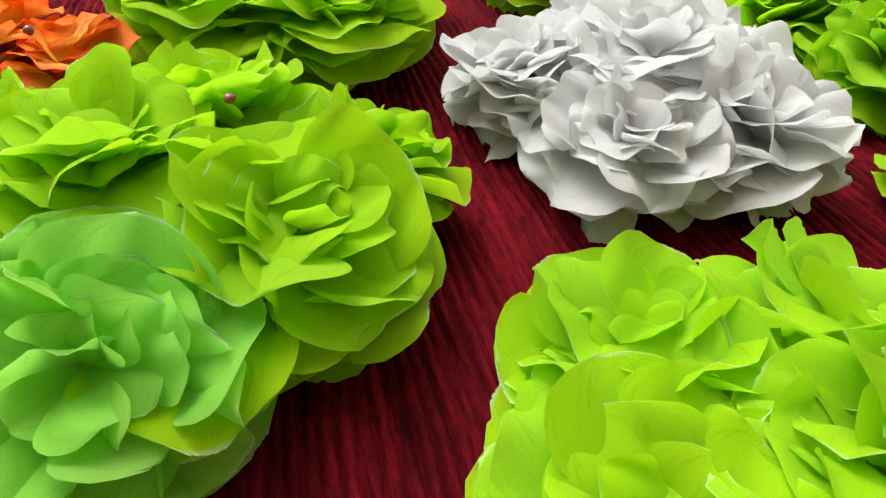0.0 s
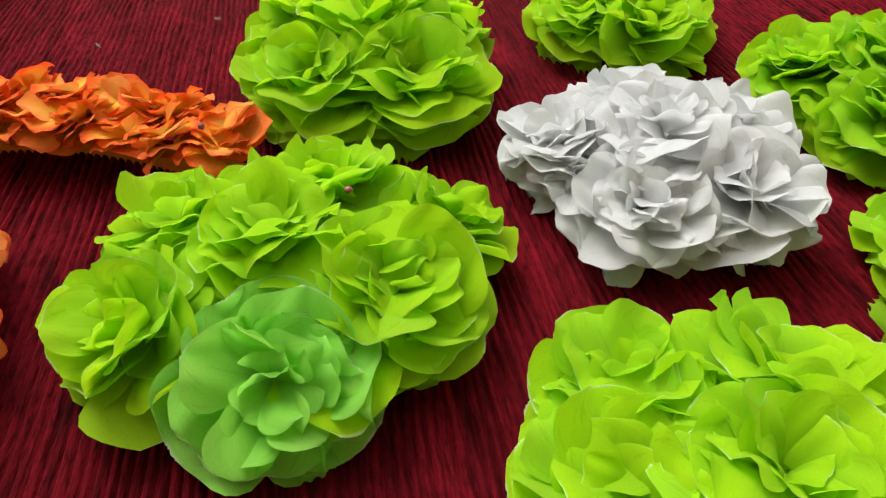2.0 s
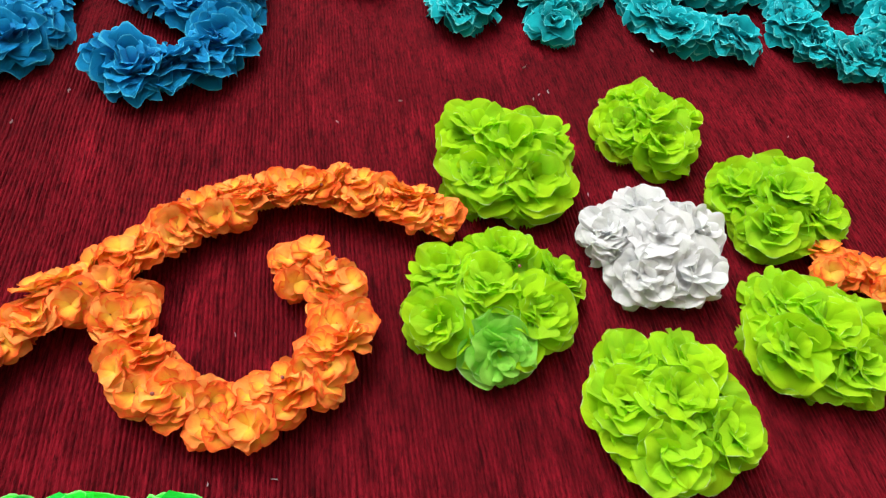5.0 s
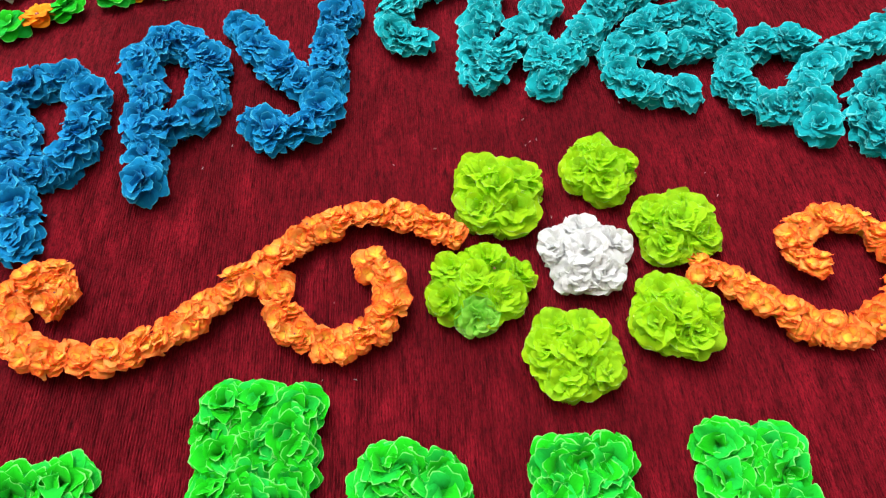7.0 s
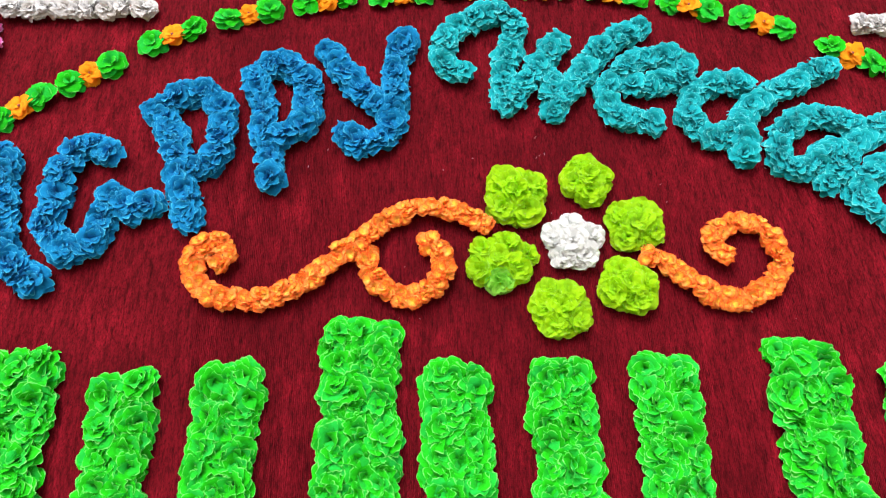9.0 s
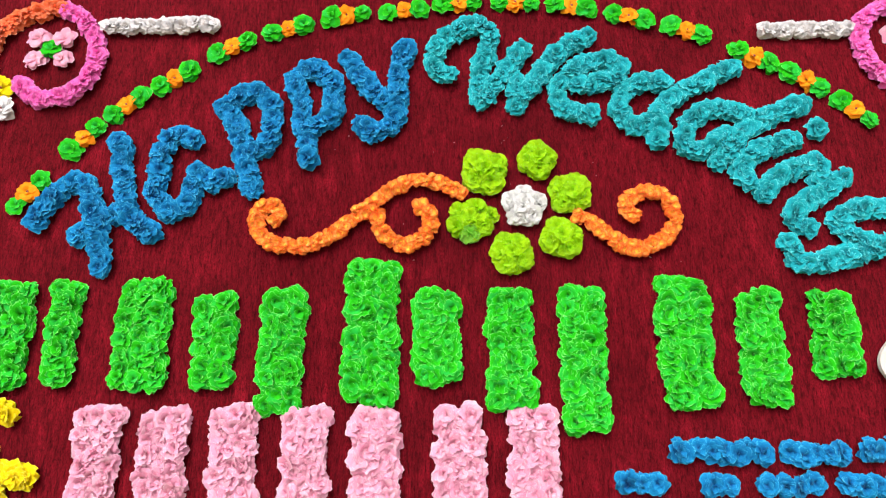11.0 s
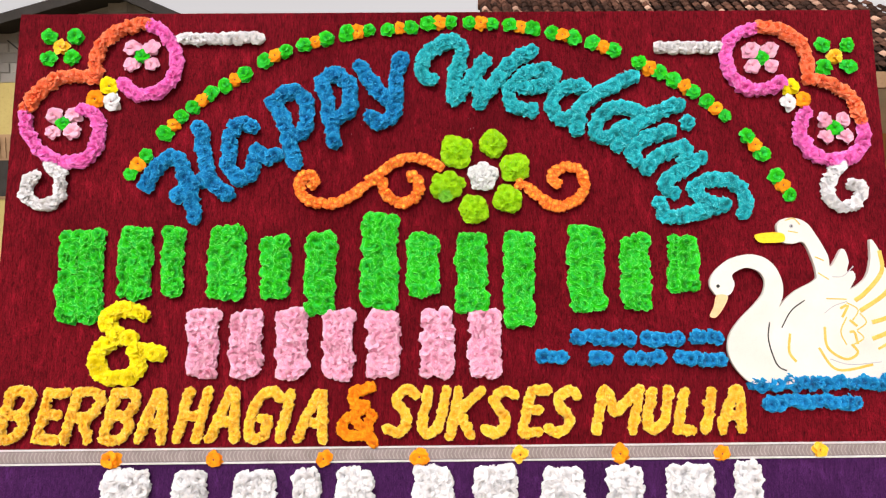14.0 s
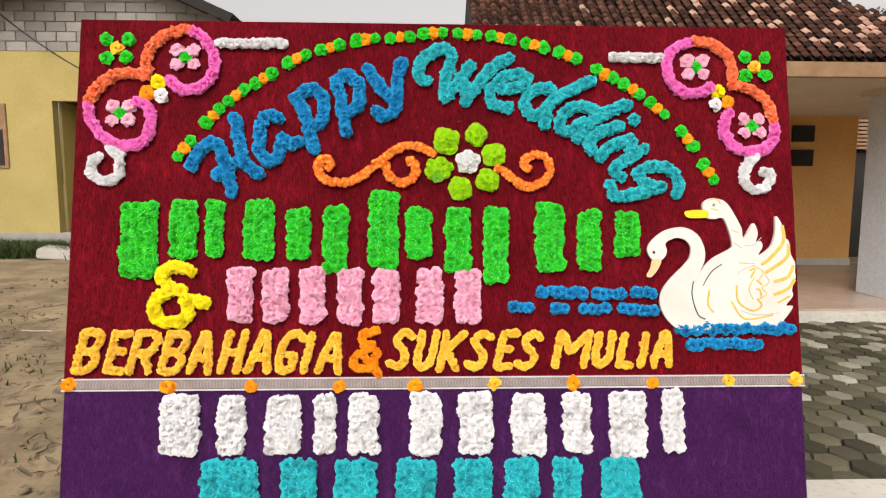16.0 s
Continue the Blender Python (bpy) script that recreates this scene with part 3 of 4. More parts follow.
for ch, u, v, w, h in [('B', -122.0, -65.4, 5.8, 11.8), ('E', -112.1, -65.7, 4.3, 11.6), ('R', -105.0, -66.1, 6.5, 12.1), ('B', -95.0, -65.9, 6.0, 11.8), ('A', -86.3, -66.1, 6.8, 11.8), ('H', -76.2, -65.9, 5.0, 11.8), ('A', -67.6, -65.8, 6.8, 11.8), ('G', -58.5, -65.9, 5.2, 11.6), ('I', -49.6, -66.1, 0.2, 11.5), ('A', -45.1, -66.2, 7.1, 11.4), ('S', -22.3, -64.8, 5.4, 10.9), ('U', -13.6, -64.9, 4.6, 10.6), ('K', -5.9, -65.7, 5.8, 11.2), ('S', 3.2, -65.0, 5.5, 10.6), ('E', 13.0, -65.1, 4.1, 10.6), ('S', 19.6, -65.1, 5.7, 10.4), ('M', 32.0, -64.8, 9.4, 10.3), ('U', 44.9, -64.4, 4.4, 9.5), ('L', 53.2, -64.8, 4.0, 9.6), ('I', 60.4, -64.9, 0.2, 9.8), ('A', 64.4, -64.8, 6.0, 10.1)]:
    strokes = [[(u + x * w + 0.225 * y * h, v + y * h) for x, y in s] for s in GLYPH[ch]]
    flower_letter("flower_letter", strokes, AMBER, 0.0280, "slanted capital letter %s of amber yellow fabric flowers" % ch, "flower letter", "letters of the amber line")
flower_letter("flower_ampersand", [[(-86.4, -33.7), (-92.1, -32.5), (-95.9, -35.4), (-92.4, -39.7), (-89.6, -40.3)], [(-92.3, -40.3), (-97.6, -43.3), (-97.1, -48.7), (-91.5, -50.6), (-87.0, -47.8), (-88.1, -43.2), (-81.7, -44.3)]], YELLOW, 0.045, "large ampersand of bright yellow fabric flowers", "flower ampersand")
flower_letter("flower_ampersand", [[(-26.2, -53.2), (-30.6, -54.6), (-30.4, -57.7), (-27.6, -58.4), (-32.9, -61.5), (-33.3, -64.9), (-28.2, -65.2), (-26.0, -59.9)], [(-30.3, -61.4), (-25.5, -66.9)]], ORANGE, 0.031, "small ampersand of orange fabric flowers", "flower ampersand")

# plain bars in the place of names
for u, v, w, h in [(-103.6, -23.6, 16.8, 25.3), (-89.3, -20.2, 12.4, 18.9), (-79.5, -20.1, 5.5, 18.9), (-65.0, -20.2, 13.5, 19.8), (-52.1, -21.6, 10.3, 16.1), (-39.8, -23.5, 11.6, 21.3), (-24.2, -20.1, 13.9, 25.5), (-12.5, -21.2, 11.8, 16.7), (0.4, -23.4, 11.4, 20.9), (13.0, -25.3, 11.2, 25.2), (30.9, -22.6, 13.6, 23.0), (44.1, -23.9, 11.2, 20.0), (57.0, -21.4, 11.9, 15.2)]:
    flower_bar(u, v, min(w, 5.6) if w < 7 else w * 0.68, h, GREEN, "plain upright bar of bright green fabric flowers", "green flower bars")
for u, v, w, h in [(-70.6, -41.6, 10.7, 17.9), (-59.2, -42.0, 10.6, 17.5), (-47.1, -42.0, 10.5, 18.0), (-35.0, -42.1, 10.5, 17.6), (-23.1, -42.2, 11.0, 17.7), (-9.0, -42.1, 11.3, 17.7), (3.5, -42.2, 11.1, 17.5)]:
    flower_bar(u, v, w * 0.74, h, ROSE, "plain upright bar of pale pink fabric flowers", "pale pink flower bars", 0.0215)
for u, v, w, h in [(-88.7, -82.8, 18.9, 18.7), (-72.3, -82.9, 13.1, 18.8), (-55.9, -83.0, 16.8, 18.9), (-42.6, -83.1, 9.8, 19.0), (-30.2, -83.2, 14.3, 18.9), (-10.2, -83.1, 14.9, 19.5), (5.9, -83.2, 16.4, 19.6), (23.0, -83.4, 16.3, 19.6), (39.0, -83.3, 13.6, 19.3), (55.6, -83.8, 18.2, 20.8), (70.5, -83.3, 10.4, 20.6)]:
    flower_bar(u, v, w * 0.64, h, IVORY, "plain upright bar of white fabric flowers", "white flower bars", 0.0215)
for u, v, w, h in [(-72.6, -101.5, 22.8, 14.9), (-50.7, -101.7, 14.2, 15.0), (-32.7, -101.9, 17.2, 14.9), (-13.5, -102.1, 16.1, 15.0), (5.0, -102.3, 14.9, 15.2), (20.7, -102.3, 14.0, 15.5), (35.4, -102.5, 11.7, 15.5), (52.9, -102.5, 15.4, 15.7)]:
    flower_bar(u, v, w * 0.76, h, TEAL, "plain upright bar of teal fabric flowers", "teal flower bars", 0.0215)
for (a, b), (c, d) in [[(26.6, -40.8), (42.1, -41.1)], [(45.8, -41.2), (55.3, -41.7)], [(58.4, -41.3), (65.3, -41.5)], [(17.9, -45.8), (24.0, -45.9)], [(31.8, -46.2), (36.1, -46.3)], [(41.5, -46.4), (49.4, -46.5)], [(54.7, -46.8), (65.7, -46.9)], [(73.6, -53.4), (111.4, -53.2)], [(77.6, -58.1), (100.9, -58.2)]]:
    flower_bar((a + c) / 2, (b + d) / 2, c - a + 2.4, 3.9, BLUE, "short water line of blue fabric flowers", "blue water lines", 0.020, "flower_water_line")

# scrolls, curls and small flowers of the corners
CORNER = "scrolls of the corners"
for strokes in ([[(-89.4, 47.2), (-95.3, 46.2), (-100.0, 43.4), (-103.0, 38.1), (-103.2, 31.0)], [(-103.3, 31.9), (-111.7, 31.7), (-118.0, 28.2), (-121.1, 22.6)]], [[(82.5, 45.3), (88.8, 44.0), (94.1, 39.1), (95.3, 32.5)], [(95.2, 30.3), (102.0, 27.8), (107.2, 23.1), (108.7, 17.6)]]):
    flower_letter("flower_scroll", strokes, CORAL, 0.039, "curved scroll of coral orange fabric flowers", "flower scroll", CORNER)
for strokes in ([[(-88.2, 46.8), (-84.0, 43.7), (-81.1, 37.5), (-81.5, 31.3), (-86.2, 27.0), (-92.0, 26.8), (-95.6, 29.7)], [(-121.5, 21.6), (-120.6, 16.0), (-116.3, 10.1), (-108.5, 7.3), (-102.2, 10.3), (-101.1, 16.4), (-102.9, 21.2), (-105.8, 22.3)]], [[(80.7, 44.9), (75.2, 42.7), (72.3, 37.3), (73.8, 30.8), (78.6, 27.0), (83.7, 27.1), (87.1, 28.8)], [(108.9, 15.8), (108.6, 10.9), (104.7, 7.3), (98.1, 6.8), (93.1, 10.1), (91.3, 15.2), (93.2, 20.0)]]):
    flower_letter("flower_scroll", strokes, PINK, 0.039, "curled scroll of deep pink fabric flowers", "flower scroll", CORNER)
for curl, bar in ([[(-114.2, 6.8), (-110.7, 3.4), (-111.2, -2.4), (-114.8, -4.6), (-119.1, -2.5), (-119.8, 1.7), (-117.2, 3.7)], [(-79.4, 42.5), (-57.9, 42.9)]], [[(102.1, 4.8), (98.6, 1.4), (97.8, -3.2), (100.5, -6.4), (105.1, -5.3), (107.0, -1.7), (104.5, 0.2)], [(53.6, 39.5), (70.0, 39.1)]]):
    flower_letter("flower_curl", [curl], IVORY, 0.038, "small curl of white fabric flowers", "flower curl", CORNER)
    flower_letter("flower_line", [bar], IVORY, 0.036, "straight line of white fabric flowers", "flower line", CORNER)
for u, v in [(-113.3, 40.5), (103.3, 36.6)]:
    for a, b in ((-3.3, 3.0), (3.5, 3.2), (-3.5, -3.2), (3.2, -3.0)):
        small_flower((u + a) / 100, (v + b) / 100, GREEN, 0.0225, "bright green fabric flower", "corner flowers", None)
    small_flower(u / 100, v / 100, AMBER, 0.024, "amber fabric flower among four green ones", "corner flowers")
for u, v in [(-90.7, 37.7), (-111.2, 18.4), (82.4, 36.1), (101.4, 15.6)]:
    for a, b in ((-2.7, 2.3), (2.6, 2.4), (-2.6, -2.4), (2.7, -2.3)):
        small_flower((u + a) / 100, (v + b) / 100, ROSE, 0.0225, "pale pink fabric flower", "corner flowers", None)
    small_flower(u / 100, v / 100, GREEN, 0.020, "green fabric flower amid four pale pink ones", "corner flowers", None)
for trio in ([(-102.7, 25.3), (-99.2, 29.0), (-98.2, 24.4)], [(93.2, 23.8), (89.8, 27.7), (89.0, 23.1)]):
    for (u, v), cloth, word in zip(trio, (ORANGE, YELLOW, IVORY), ("orange", "yellow", "white")):
        small_flower(u / 100, v / 100, cloth, 0.025, word + " fabric flower between the scrolls", "corner flowers")

# arch of green and orange flowers
ARCH = [(-90.1, 6.7), (-81.1, 17.9), (-73.4, 24.9), (-64.6, 30.7), (-53.6, 37.6), (-42.5, 41.7), (-30.6, 44.6), (-18.9, 45.5), (-7.7, 47.1), (4.0, 46.9), (15.4, 45.8), (26.9, 43.2), (38.3, 39.8), (50.9, 33.5), (60.2, 28.1), (68.8, 21.5), (78.7, 11.0), (85.7, -0.4)]
for k, (u, v) in enumerate(ARCH):
    a, b = Vector(ARCH[max(0, k - 1)]), Vector(ARCH[min(len(ARCH) - 1, k + 1)])
    d = (b - a).normalized() * 3.15
    for s in (-1, 1):
        small_flower((u + s * d.x) / 100, (v + s * d.y) / 100, GREEN, 0.0215, "bright green fabric flower of the arch", "arch of flowers", None)
    small_flower(u / 100, v / 100, ORANGE, 0.021, "orange fabric flower of the arch", "arch of flowers")

# orange vines
flower_letter("flower_vine", [[(-42.7, 0.3), (-41.4, 1.2), (-42.5, 3.2), (-44.7, 3.2), (-46.1, 0.7), (-44.8, -2.7), (-40.8, -4.6), (-35.9, -4.5), (-31.2, -2.0), (-27.4, 1.0), (-24.2, 3.5), (-20.7, 6.4), (-16.5, 7.9), (-12.1, 7.4), (-7.8, 5.0)], [(-23.9, 2.9), (-23.1, -0.9), (-20.4, -4.0), (-17.1, -4.4), (-14.2, -2.4), (-13.7, 0.6), (-14.4, 2.6), (-15.9, 2.7)]], VINE, 0.0335, "curling vine of flame orange and yellow fabric flowers", "flower vine", "orange vines", 0.30, "sprig", 1)
flower_letter("flower_vine", [[(13.5, 0.5), (16.7, -1.2), (20.0, -4.1), (23.7, -5.8), (27.3, -5.1), (30.6, -2.4), (31.3, 0.8), (30.1, 3.8), (26.9, 5.3), (23.4, 3.7), (22.5, 1.4), (24.1, 0.3)]], VINE, 0.0335, "curling vine of flame orange and yellow fabric flowers", "flower vine", "orange vines", 0.30, "sprig", 1)


# ---- the large flower of seven clusters ----
def petal_meshes(name, mat, wave, count=14):
    out = []
    for k in range(count):
        rnd = random.Random(400 + k)
        bm = bmesh.new()
        uv = bm.loops.layers.uv.new("UVMap")
        add_petal(bm, uv, Matrix(), 1.0, rnd.uniform(1.05, 1.35), rnd.uniform(0.0, 0.18), rnd.uniform(0.0, 0.36), rnd.uniform(*wave), 12, 18, rnd, rnd.choice((0, 0, 0.3, 0.6)), 0.008)
        out.append(mesh_of(name, bm, mat))
    return out


PETALS = {m.name: petal_meshes("petal", m, wave) for m, wave in ((LIME, (0.15, 0.32)), (MINT, (0.24, 0.40)), (SNOW, (0.16, 0.34)))}
CALYX = {}


def carnation(thing, m, radius, mat, rnd):
    """A full cloth bloom: a small core with petals of its own in rising rings."""
    if mat.name not in CALYX:
        bm = bmesh.new()
        bmesh.ops.create_uvsphere(bm, u_segments=12, v_segments=8, radius=1.0)
        bm.loops.layers.uv.new("UVMap")
        CALYX[mat.name] = mesh_of("core", bm, mat, True)
    bloom = part("bloom", CALYX[mat.name], None, thing, m=m @ Matrix.Diagonal((radius * 0.2, radius * 0.2, radius * 0.28, 1)))
    inv = Matrix.Diagonal((1 / (radius * 0.2), 1 / (radius * 0.2), 1 / (radius * 0.28), 1))
    for count, lift, size, high in ((8, 2, 1.04, 0.02), (8, 12, 0.98, 0.14), (7, 24, 0.86, 0.26), (6, 38, 0.70, 0.34), (4, 56, 0.52, 0.38)):
        spin = rnd.uniform(0, 360)
        for k in range(count):
            a = spin + 360 * k / count + rnd.uniform(-24, 24)
            s = radius * size * rnd.uniform(0.82, 1.08)
            pm = pose(0, 0, high * radius, 0, 0, a) @ pose(0, radius * 0.04, 0, lift + rnd.uniform(-14, 18), rnd.uniform(-26, 26), rnd.uniform(-20, 20)) @ Matrix.Diagonal((s, s, s, 1))
            part("petal", rnd.choice(PETALS[mat.name]), None, bloom, m=inv @ pm)


def cluster(u, v, r, mat, seed, label, spin=0, blooms=None):
    """Blooms (x, y, size; cm from the middle) pinned close together into one low dome."""
    rnd = random.Random(seed)
    thing = empty("flower_cluster", on_board(u / 100, v / 100) @ Matrix.Translation((0, 0, 0.003)) @ Matrix.Diagonal((1, 1, 0.80, 1)), label, "flower cluster", "clusters of the large flower")
    if not blooms:
        ring = [radians(spin + 90 * k + rnd.uniform(-14, 14)) for k in range(4)]
        blooms = [(math.cos(a) * r * 0.44, math.sin(a) * r * 0.44, r * 0.56 * rnd.uniform(0.9, 1.12), 0) for a in ring] + [(0.1, 0.1, r * 0.55, 0)]
    for x, y, size, odd in blooms:
        d = math.hypot(x, y) / r
        tilt = (34 if odd else 21) * d / 0.5
        lift = 0.007 + (0.007 if d < 0.2 else 0)
        m = Matrix.Translation((x / 100, y / 100, lift)) @ Matrix.Rotation(radians(tilt), 4, Vector((-y, x, 0)) if d > 0.001 else Vector((1, 0, 0))) @ pose(0, 0, 0, 0, 0, rnd.uniform(0, 360))
        carnation(thing, m, size / 100, MINT if odd else mat, rnd)
    for k in range(20):
        a = 18 * k + rnd.uniform(-8, 8)
        s = r / 100 * rnd.uniform(0.36, 0.46)
        m = pose(math.cos(radians(a)) * r * 0.0048, math.sin(radians(a)) * r * 0.0048, 0.008, 0, 0, a - 90 + rnd.uniform(-14, 14)) @ pose(0, 0, 0, rnd.uniform(-2, 26), rnd.uniform(-26, 26), 0) @ Matrix.Diagonal((s, s, s, 1))
        part("petal", rnd.choice(PETALS[mat.name]), None, thing, m=m)
    for _ in range(18):
        a, d = rnd.uniform(0, 360), math.sqrt(rnd.uniform(0.02, 0.62))
        s = r / 100 * rnd.uniform(0.30, 0.42)
        high = 0.020 - 0.014 * d * d
        m = pose(math.cos(radians(a)) * d * r / 100 * 0.8, math.sin(radians(a)) * d * r / 100 * 0.8, high, 0, 0, a - 90 + rnd.uniform(-75, 75)) @ pose(0, -0.2 * s, 0, rnd.uniform(-6, 40), rnd.uniform(-28, 28), 0) @ Matrix.Diagonal((s, s, s, 1))
        if all(math.hypot(m.translation.x * 100 - x, m.translation.y * 100 - y) > 2.0 for x, y, _, odd in blooms if odd):
            part("petal", rnd.choice(PETALS[mat.name]), None, thing, m=m)
    return thing


LIMES = "cluster of lime green cloth blooms pinned to red velvet"
cluster(-3.4, 9.6, 4.9, LIME, 11, LIMES, 30)
cluster(6.8, 12.0, 4.0, LIME, 12, LIMES, 10)
cluster(12.5, 5.0, 4.5, LIME, 13, LIMES, 50)
cluster(10.4, -3.5, 4.2, LIME, 14, LIMES, 20)
cluster(1.2, -6.4, 4.5, LIME, 15, LIMES, 65, [(-1.9, 0.2, 2.1, 0), (-1.2, 2.2, 1.9, 0), (1.3, 1.6, 2.2, 0), (1.9, -1.2, 2.1, 0), (-0.9, -2.0, 2.1, 0), (0.1, 0.1, 2.0, 0)])
mixed = cluster(-5.9, 0.0, 4.4, LIME, 16, "cluster of lime cloth blooms with one mint green bloom", 0, [(-2.7, -1.0, 2.1, 0), (-2.1, 1.6, 2.0, 0), (0.8, 2.2, 2.1, 0), (1.7, -1.0, 2.25, 0), (-0.4, -2.4, 2.0, 1), (3.3, 0.9, 1.7, 0), (-0.3, 0.4, 2.0, 0)])
bm = bmesh.new()
bmesh.ops.create_icosphere(bm, subdivisions=2, radius=0.0010, matrix=Matrix.Translation((0.013, 0.011, 0.026)))
part("pin", bm, BEAD, mixed, "brown bead-headed pin", smooth=True)
cluster(3.7, 2.5, 4.1, SNOW, 17, "cluster of white cloth blooms at the flower's centre", 0, [(-2.1, 0.9, 2.0, 0), (0.2, 2.2, 2.0, 0), (2.1, 0.9, 2.1, 0), (1.3, -1.6, 2.2, 0), (-1.3, -1.8, 2.0, 0), (0.1, 0.2, 2.1, 0)])

# lint caught in the velvet pile
fuzz = random.Random(23)
lint = bmesh.new()
for _ in range(34):
    x, y, a, n = fuzz.uniform(-0.40, 0.34), fuzz.uniform(-0.10, 0.22), fuzz.uniform(0, 6.28), fuzz.uniform(0.0005, 0.0018)
    bend = fuzz.uniform(-0.5, 0.5)
    row = [(Vector((x + n * t * math.cos(a + bend * t), y + n * t * math.sin(a + bend * t))), Vector((math.cos(a + bend * t), math.sin(a + bend * t)))) for t in (-1, -0.4, 0.3, 1)]
    piece = strip(row, 0.00010, 0.0008, 0.0019)
    me = bpy.data.meshes.new("tmp")
    piece.to_mesh(me)
    piece.free()
    lint.from_mesh(me)
    bpy.data.meshes.remove(me)
lint_ob = new("lint", mesh_of("lint", lint, BRAID))
lint_ob.matrix_basis = on_board(0, 0)
tagged(lint_ob, "pale lint fibres caught in the red velvet", "lint", kind="stuff")

# ---- swans ----
def cutout(outline, z0, z1):
    bm = bmesh.new()
    f = bm.faces.new([bm.verts.new((x / 100, y / 100, z0)) for x, y in outline])
    out = bmesh.ops.extrude_face_region(bm, geom=[f])
    bmesh.ops.translate(bm, verts=[v for v in out["geom"] if isinstance(v, bmesh.types.BMVert)], vec=(0, 0, z1 - z0))
    bmesh.ops.recalc_face_normals(bm, faces=bm.faces[:])
    bmesh.ops.triangulate(bm, faces=[f for f in bm.faces if len(f.verts) > 4])
    return bm


def rounded(points, step=0.8):
    return [tuple(q) for q, d in spline(points, step, True)]


def dab(x, y, r, z0, z1):
    bm = bmesh.new()
    bmesh.ops.create_cone(bm, cap_ends=True, segments=20, radius1=r, radius2=r * 0.9, depth=z1 - z0, matrix=Matrix.Translation((x / 100, y / 100, (z0 + z1) / 2)))
    return bm


rear = empty("swan_cutout", on_board(0, 0), "flat white painted wooden swan with raised golden wing", "swan cutout", "swan cutouts")
r1, r2, r3 = [[(83.0, -11.7), (84.9, -9.7), (88.1, -9.5), (91.3, -11.0), (93.8, -14.8), (96.1, -19.6), (96.7, -22.8), (100.1, -17.9), (101.6, -21.1), (100.9, -24.0)], [(102.5, -24.0), (103.0, -25.9), (101.4, -28.8), (105.6, -25.9), (107.5, -21.0), (108.0, -15.4), (110.1, -18.5), (110.9, -22.6), (112.1, -24.1), (112.6, -28.2), (113.9, -31.3), (113.7, -34.5), (113.9, -36.0), (112.5, -40.0), (112.6, -42.4), (110.2, -45.5), (112.5, -45.9), (109.3, -50.2), (106.0, -52.8)], [(81.7, -53.2), (79.7, -48.3), (78.3, -43.6), (78.9, -39.0), (82.0, -33.4), (86.3, -29.4), (92.0, -26.4), (92.6, -24.4), (91.8, -20.5), (89.9, -16.2), (86.9, -16.5), (84.1, -15.8)]]
part("body", cutout(rounded(r1 + r2 + r3, 0.5), -0.001, 0.009), PAINT, rear)
part("beak", cutout(rounded([(77.1, -13.9), (83.9, -13.5), (84.6, -15.8), (80.5, -16.2), (77.7, -15.9)], 0.4), 0.0092, 0.0105), BEAK, rear, "yellow painted beak")
part("eye", dab(*(86.9, -11.7), 0.006, 0.0092, 0.0102), GREY, rear, "grey ringed eye")
part("pupil", dab(*(86.9, -11.7), 0.0025, 0.0103, 0.0108), BLACK, rear)
for k, s in enumerate([[(110.1, -18.5), (110.2, -24.2), (105.3, -29.8), (102.3, -31.9)], [(112.0, -24.9), (110.9, -29.7), (103.4, -34.7)], [(113.3, -32.1), (111.2, -36.0), (106.3, -37.7)], [(113.5, -36.8), (110.9, -40.0), (106.0, -42.0)], [(111.5, -42.4), (107.3, -44.7)], [(98.2, -33.9), (100.3, -33.1), (98.5, -36.3)], [(93.6, -38.7), (94.0, -44.2), (98.5, -47.2), (101.8, -45.6), (100.4, -43.3)], [(102.0, -43.3), (101.4, -40.2), (100.1, -40.2)], [(102.3, -38.6), (100.4, -37.0)], [(91.6, -44.2), (96.0, -49.9), (105.5, -48.7)], [(84.3, -40.4), (83.7, -45.1), (85.4, -47.8)]]):
    part("feather_line", strip(spline([(x / 100, y / 100) for x, y in s], 0.006), 0.0060 if k < 4 else 0.0036, 0.0089, 0.0098), GOLD, rear, "ochre painted feather line")
for k, s in enumerate([[(82.2, -38.9), (85.1, -34.4), (88.9, -31.7)], [(78.6, -37.4), (78.0, -42.1), (79.7, -48.3), (82.2, -50.0)]][:1]):
    part("outline", strip(spline([(x / 100, y / 100) for x, y in s], 0.006), 0.0018, 0.0089, 0.0096), BLACK, rear, "thin black painted line")
for s in [[(100.0, -32.4), (102.9, -34.3), (101.2, -37.1)], [(103.3, -35.2), (104.8, -37.6), (102.1, -39.7)], [(102.1, -39.9), (103.7, -41.8), (100.3, -43.7)], [(99.7, -36.2), (97.8, -40.0), (99.0, -43.5)], [(85.4, -10.1), (87.7, -9.6), (89.3, -11.3)], [(85.9, -13.0), (88.5, -13.5)], [(92.6, -20.1), (94.9, -21.1)], [(93.1, -24.4), (95.8, -26.2)], [(94.7, -31.3), (100.1, -31.5)]]:
    part("feather_line", strip(spline([(x / 100, y / 100) for x, y in s], 0.006), 0.0018, 0.0089, 0.0098), GOLD, rear, "ochre painted feather line")
for s in [[(96.8, -25.5), (99.8, -25.3), (102.7, -22.7)], [(94.3, -47.1), (99.6, -48.6), (107.8, -48.0)], [(93.9, -35.1), (96.7, -33.2), (100.1, -32.1)]]:
    part("outline", strip(spline([(x / 100, y / 100) for x, y in s], 0.006), 0.0013, 0.0089, 0.0097), GREY, rear, "thin grey painted line")
